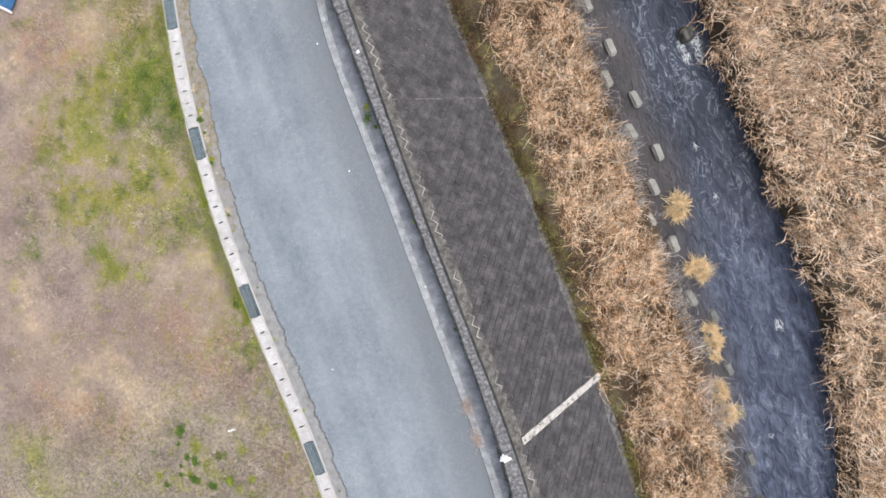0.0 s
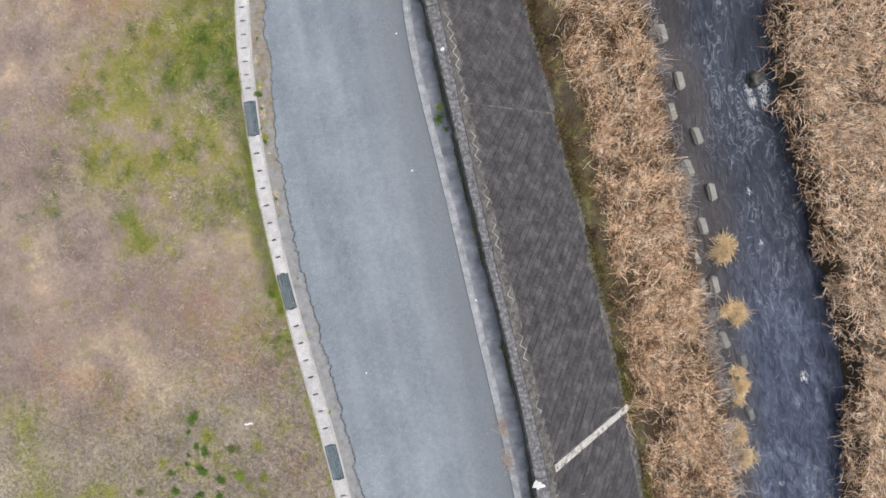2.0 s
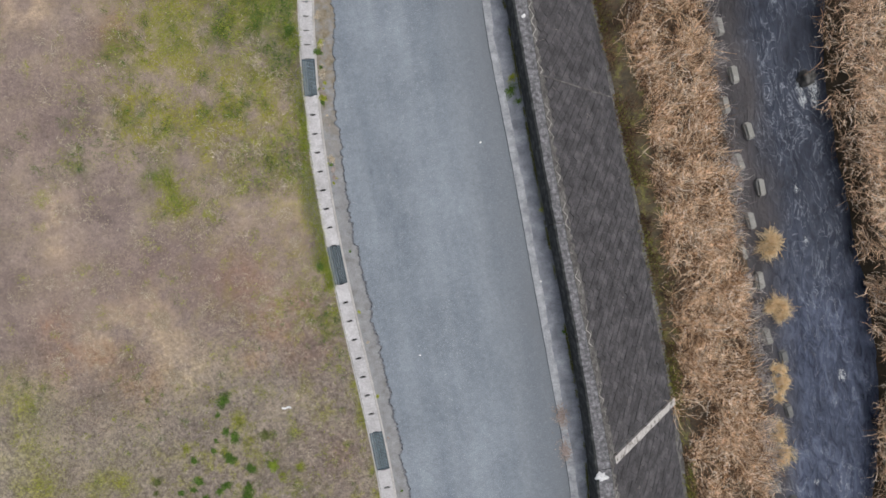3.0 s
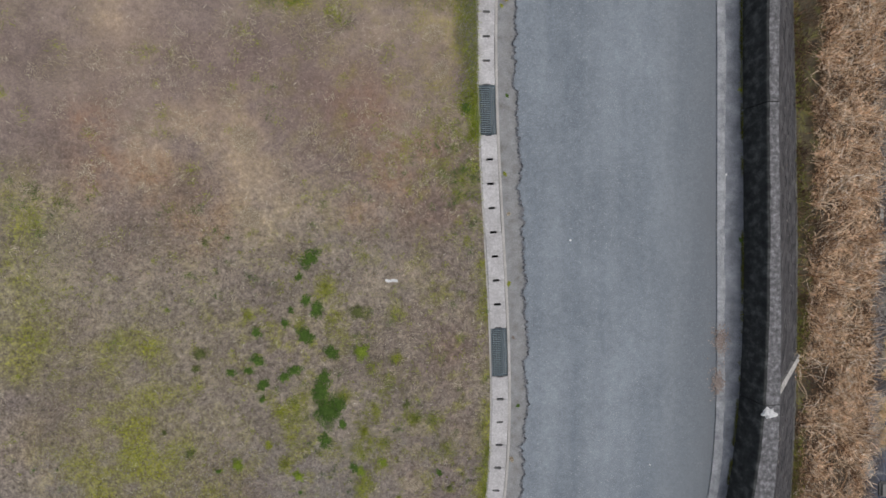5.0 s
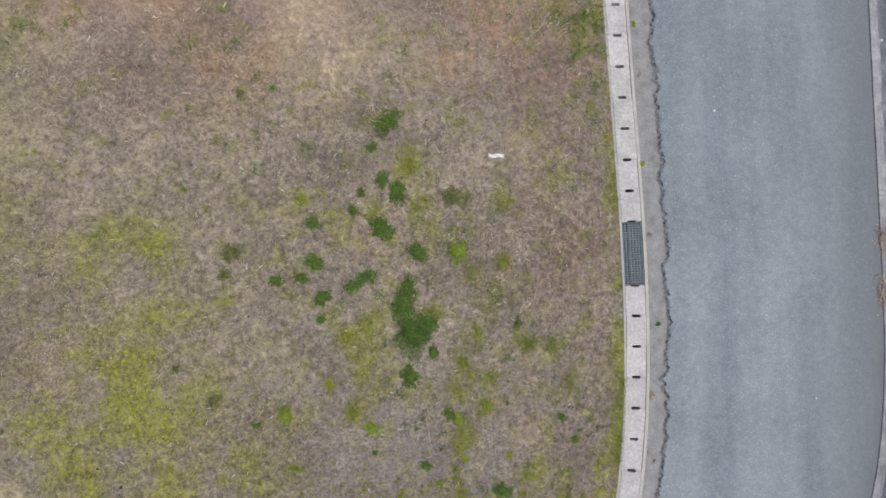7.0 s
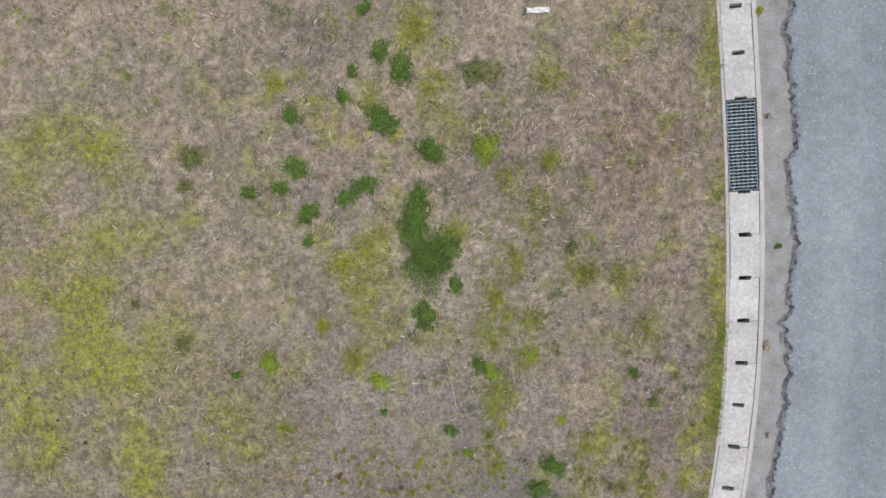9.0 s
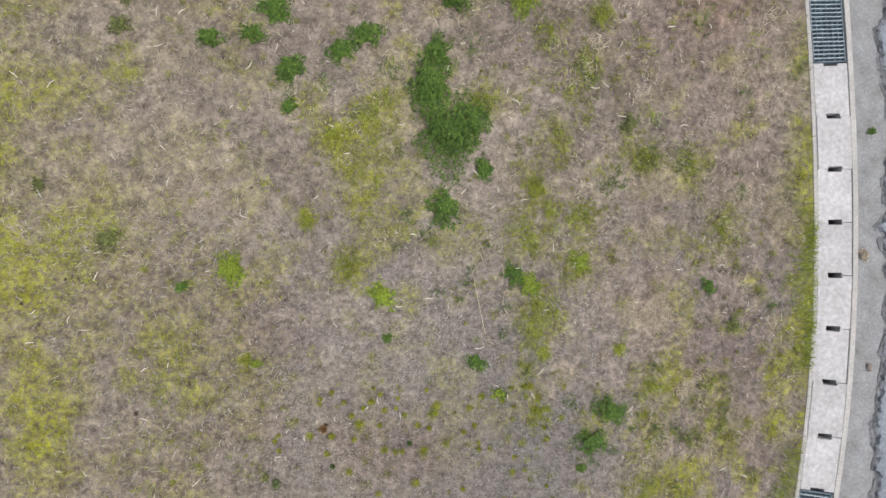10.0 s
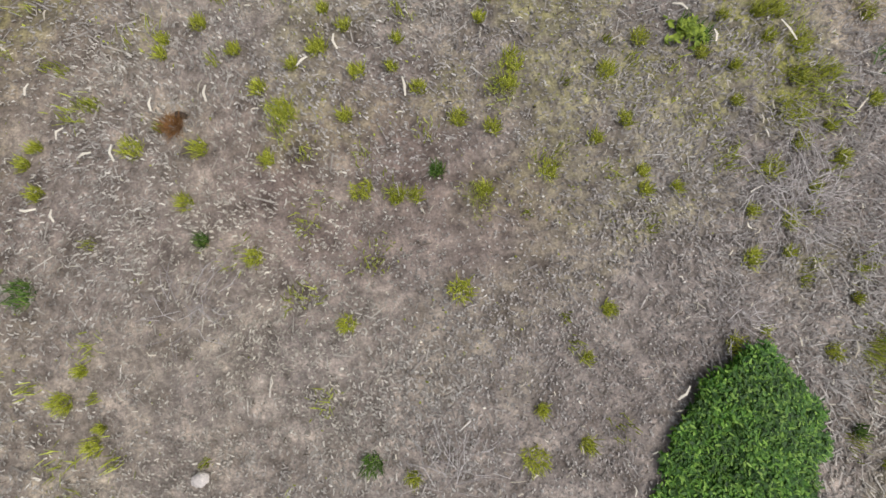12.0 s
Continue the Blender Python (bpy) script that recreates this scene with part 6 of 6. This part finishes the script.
# weeds rooted in the joints beside the drain and the low wall
for i in range(34):
    y = random.uniform(6.6, 11.6) if i < 26 else (4.95, -3.4, 1.2, 2.6, -1.3, 0.1, 3.4, -2.4)[i - 26]
    r = random.choice((0.025, 0.035, 0.05, 0.09)) * random.uniform(0.8, 1.25) if i < 26 else random.uniform(0.025, 0.05)
    x = float(gutter(y)) + random.uniform(0.23, 0.40)
    ob = new("joint_weed", weed_mesh("joint_weed", r, int(680 * (r / 0.07) ** 1.5), (MAT_OLIVE, MAT_PALE, MAT_GREEN, MAT_DEBRIS)[i % 4], 700 + i, 0.026, 0.2))
    ob.matrix_basis = pose(x, y, 0.0)
    thing(ob, "small withered weed in the concrete strip beside the drain" if i % 2 else "small green weed in the concrete strip beside the drain", "weed", "weeds beside the drain")
for i, (y, off, r) in enumerate(((8.25, 0.33, 0.16), (8.55, 0.42, 0.11), (7.95, 0.45, 0.09), (5.2, 0.5, 0.05), (2.1, 0.52, 0.05))):
    ob = new("wall_weed", weed_mesh("wall_weed", r, int(500 * (r / 0.1) ** 1.5), MAT_OLIVE if i % 2 else MAT_GREEN, 760 + i, 0.026, 0.15))
    ob.matrix_basis = pose(float(strip_left(y)) + off, y, 0.0)
    thing(ob, "dark green weed and moss at the foot of the low wall", "weed", "weeds at the wall foot")
for i, (x, y, r) in enumerate(((4.61, 3.45, 0.028), (3.67, 7.1, 0.026), (4.0, 10.62, 0.025), (1.33, 2.08, 0.022), (3.1, -2.6, 0.02))):
    ob = lump("road_pebble", r, r * 0.9, r * 0.5, MAT_WHITE, i + 20, 0.3)
    ob.matrix_basis = pose(x, y, 0.03 + r * 0.3)
    thing(ob, "small white pebble on the asphalt", "pebble", "pebbles on the road")


# ---- river slope of diagonal blocks ----
def slope_point(y, v):
    a, b = cap_right(y) + 0.005, toe(y)
    return np.array([float(a + (b - a) * v), float(y), Z_SLOPE + (Z_TOE - Z_SLOPE) * v])


def block_verts(sx, sy, h):
    a, b, i = sx / 2, sy / 2, 0.0045
    return [(-a, -b, -0.03), (a, -b, -0.03), (a, b, -0.03), (-a, b, -0.03), (-a + i, -b + i, h), (a - i, -b + i, h), (a - i, b - i, h), (-a + i, b - i, h)]


BLOCK_FACES = [(4, 5, 6, 7), (0, 1, 5, 4), (1, 2, 6, 5), (2, 3, 7, 6), (3, 0, 4, 7)]


def build_slope():
    ys = np.concatenate([[-200, -60, -20], np.arange(-12, 21.01, 0.25), [40, 200]])
    vs = np.linspace(0, 1, 9)
    verts = [tuple(slope_point(y, v)) for y in ys for v in vs]
    k = len(vs)
    faces = [(i * k + j, i * k + j + 1, (i + 1) * k + j + 1, (i + 1) * k + j) for i in range(len(ys) - 1) for j in range(k - 1)]
    slope = mesh_object("revetment", verts, faces, MAT_MORTAR)
    thing(slope, "steep river bank faced with dark diagonal concrete blocks", "river wall", kind="structure")
    margin_v = [tuple(np.add(slope_point(y, v), (0.006, 0, 0.009))) for y in ys for v in (0.0, 0.045, 0.09)]
    margin_f = [(i * 3 + j, i * 3 + j + 1, i * 3 + j + 4, i * 3 + j + 3) for i in range(len(ys) - 1) for j in range(2)]
    foot_v = [tuple(np.add(slope_point(y, v), (0.010, 0, 0.016))) for y in ys for v in (0.905 + 0.05 * float(value_noise(y * 1.7, 0.0, 181)), 0.965, 1.0)]
    mesh_object("slope_foot", foot_v, margin_f, MAT_MARGIN, slope, "paler dusty concrete along the foot of the blocks")
    mesh_object("slope_margin", margin_v, margin_f, MAT_MARGIN, slope, "paler concrete fill along the top of the blocks")
    long_side, short_side = 0.31, 0.195
    step = 0.332
    shared = []
    for k_ in range(5):
        me = bpy.data.meshes.new("block")
        me.from_pydata(block_verts(long_side * (0.985 + 0.004 * (k_ % 3)), short_side * (0.985 - 0.006 * (k_ % 2)), 0.010 + 0.0022 * k_), [], BLOCK_FACES)
        me.materials.append(MAT_BLOCK)
        shared.append(me)
    length = float(np.linalg.norm(slope_point(4, 1) - slope_point(4, 0)))
    half = math.sqrt(0.5)
    spots = []
    for row in range(-70, 75):
        for col in range(-60, 60):
            p_, q_ = (col + 0.5 * (row % 2)) * long_side, row * short_side
            y, down = 3.2 + (p_ - q_) * half, 2.0 + (p_ + q_) * half
            if 0.33 < down < length - 0.16 and -10.5 < y < 17.5:
                spots.append((y, down / length))
    spots.sort(key=lambda q: abs(q[0] - 3.2))
    joined_v, joined_f = [], []
    for n, (y, v) in enumerate(spots):
        p = Vector(slope_point(y, v))
        along = (Vector(slope_point(y + 0.1, v)) - p).normalized()
        down = (Vector(slope_point(y, v + 0.03)) - p).normalized()
        up = down.cross(along).normalized()
        across = along.cross(up)
        m = Matrix((across, along, up)).transposed().to_4x4()
        m = Matrix.Translation(p) @ m @ Matrix.Rotation(radians(45 + random.uniform(-1.2, 1.2)), 4, "Z") @ Matrix.Rotation(radians(random.uniform(-1.3, 1.3)), 4, "X") @ Matrix.Rotation(radians(random.uniform(-1.0, 1.0)), 4, "Y")
        if n < 300:
            ob = new("block", shared[n % 5])
            ob.parent = slope
            ob.matrix_basis = m
        else:
            base = len(joined_v)
            joined_v += [tuple(m @ Vector(q)) for q in block_verts(long_side * (0.985 + 0.004 * (n % 3)), short_side * (0.985 - 0.006 * (n % 2)), 0.010 + 0.0022 * (n % 5))]
            joined_f += [tuple(base + i for i in fc) for fc in BLOCK_FACES]
    line_v, line_f = [], []
    for c in range(int(60 / step)):
        y = -10.5 + (c * 0.5) * step
        v = (0.29 - step / 2 - 0.014 if c % 2 == 0 else 0.29 - 0.014) / length
        for dv in (-0.013, 0.013):
            line_v.append(tuple(np.add(slope_point(y, v + dv / length * 1.4), (0.010, 0, 0.014))))
    line_f = [(2 * c, 2 * c + 1, 2 * c + 3, 2 * c + 2) for c in range(len(line_v) // 2 - 1)]
    mesh_object("mortar_line", line_v, line_f, MAT_TOOTH, slope, "pale broken mortar line in zigzag along the top blocks")
    tagged(mesh_object("blocks", joined_v, joined_f, MAT_BLOCK_FAR, slope), kind="stuff")
    return slope


slope = build_slope()


def slope_strip(y_top, y_toe, v0, v1, w, mat, name, label, lift):
    """A raised concrete band running down the slope."""
    pts = [Vector(slope_point(y_top + (y_toe - y_top) * t, v0 + (v1 - v0) * t)) for t in np.linspace(0, 1, 9)]
    nrm = Vector((0.55, 0, 0.83)).normalized()
    verts, faces = [], []
    for i, p in enumerate(pts):
        d = (pts[min(i + 1, 8)] - pts[max(i - 1, 0)]).normalized()
        s = d.cross(nrm).normalized()
        ww = w * (1 + 0.06 * math.sin(i * 2.7))
        for a, h in ((-1, -0.05), (-0.94, lift), (0.94, lift), (1, -0.05)):
            verts.append(tuple(p + s * a * ww / 2 + nrm * h))
    for i in range(8):
        for j in range(3):
            faces.append((i * 4 + j, i * 4 + j + 1, i * 4 + j + 5, i * 4 + j + 4))
    faces += [(0, 1, 2, 3), (35, 34, 33, 32)]
    ob = mesh_object(name, verts, faces, mat)
    return thing(ob, label, "concrete band", kind="structure")


slope_strip(-1.25, -1.03, 0.07, 0.98, 0.21, MAT_BAND, "trim", "pale concrete drain band running down the block slope", 0.075)
slope_strip(8.46, 8.2, 0.0, 1.0, 0.045, MAT_MARGIN, "joint", "narrow grey expansion joint across the block slope", 0.022)
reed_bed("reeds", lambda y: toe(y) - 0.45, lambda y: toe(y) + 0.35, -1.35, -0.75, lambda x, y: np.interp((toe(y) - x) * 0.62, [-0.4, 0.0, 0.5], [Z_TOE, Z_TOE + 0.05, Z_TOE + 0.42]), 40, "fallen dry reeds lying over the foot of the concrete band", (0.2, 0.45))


def slope_litter():
    """Bits of straw and grass caught on the block slope."""
    n = 620
    y, v = rng.uniform(-8, 15, n), rng.uniform(0.03, 1.0, n) ** 1.5
    keep = rng.uniform(0, 1, n) < np.clip(2.2 * value_noise(y * 0.9, v * 4, 111) - 0.6, 0.05, 1)
    y, v = y[keep], v[keep]
    base = np.array([slope_point(a, b) for a, b in zip(y, v)]) + np.array([0.03, 0, 0.045])
    a, L = rng.uniform(0, 2 * np.pi, len(y)), rng.uniform(0.04, 0.16, len(y))
    d = np.stack([np.cos(a) * 0.83, np.sin(a), -0.5 * np.cos(a)], -1) * L[:, None]
    path = np.stack([base, base + d * 0.5 + rng.normal(0, 0.012, d.shape), base + d], 1)
    ob = new("slope_litter", ribbons("slope_litter", path, rng.uniform(0.005, 0.010, len(y))[:, None] * np.array([0.8, 1, 0.5])[None], MAT_LITTER_GREY))
    thing(ob, "dry grass bits caught between the slope blocks", "straw", kind="stuff")


slope_litter()


def berm_moss():
    """Moss and low grass creeping from the berm over the foot of the blocks."""
    n = 20000
    y = rng.uniform(-9, 16, n)
    u = rng.normal(0.08, 0.12, n)
    lush = 0.6 * value_noise(y * 0.8, y * 0, 161) + 0.5 * value_noise(y * 3.3, u * 9, 162)
    keep = (rng.uniform(0, 1, n) < np.clip(3.2 * (lush - 0.42), 0.02, 1)) & (u > -0.22)
    y, u = y[keep], u[keep]
    x = toe(y) + u
    rise = (Z_SLOPE - Z_TOE) / np.maximum(toe(y) - cap_right(y), 0.5)
    z = Z_TOE + 0.03 + np.clip(-u, 0, 1) * rise + 0.02
    m = len(y)
    a = rng.uniform(0, 2 * np.pi, m)
    path = reed_path(np.stack([x, y, z], -1), np.stack([np.cos(a), np.sin(a)], -1), rng.uniform(0.03, 0.10, m), np.clip(rng.normal(0.6, 0.25, m), 0.1, 1), 3)
    width = rng.uniform(0.010, 0.024, m)[:, None] * np.array([0.9, 1, 0.3])[None]
    bright = rng.uniform(0, 1, m) < np.clip(0.62 - 0.05 * y, 0.15, 0.7)
    for which, mat, nm, label in ((bright, MAT_MOSSY, "moss", "yellow-green moss creeping over the foot of the blocks"), (~bright, MAT_LITTER, "berm_litter", "brown dead grass along the foot of the blocks")):
        thing(new(nm, ribbons(nm, path[which], width[which], mat)), label, "moss" if nm == "moss" else "dead grass", kind="stuff")


berm_moss()


def foot_moss():
    """Dark moss and grit collected in an uneven line at the foot of the low wall."""
    n = 16000
    y = rng.uniform(-9, 16, n)
    lush = 0.55 * value_noise(y * 1.1, y * 0, 171) + 0.45 * value_noise(y * 6, y * 0, 172)
    keep = rng.uniform(0, 1, n) < np.clip(4 * (lush - 0.42), 0.03, 1)
    y = y[keep]
    m = len(y)
    x = cap_left(y) - 0.045 - np.abs(rng.normal(0, 0.022, m))
    a = rng.uniform(0, 2 * np.pi, m)
    path = reed_path(np.stack([x, y, 0 * y - 0.008], -1), np.stack([np.cos(a), np.sin(a)], -1), rng.uniform(0.012, 0.035, m), np.clip(rng.normal(0.6, 0.25, m), 0.1, 1), 3)
    width = rng.uniform(0.006, 0.012, m)[:, None] * np.array([0.9, 1, 0.4])[None]
    thing(new("wall_moss", ribbons("wall_moss", path, width, MAT_MOSSY)), "dark moss in the joint at the wall foot", "moss", kind="stuff")


foot_moss()
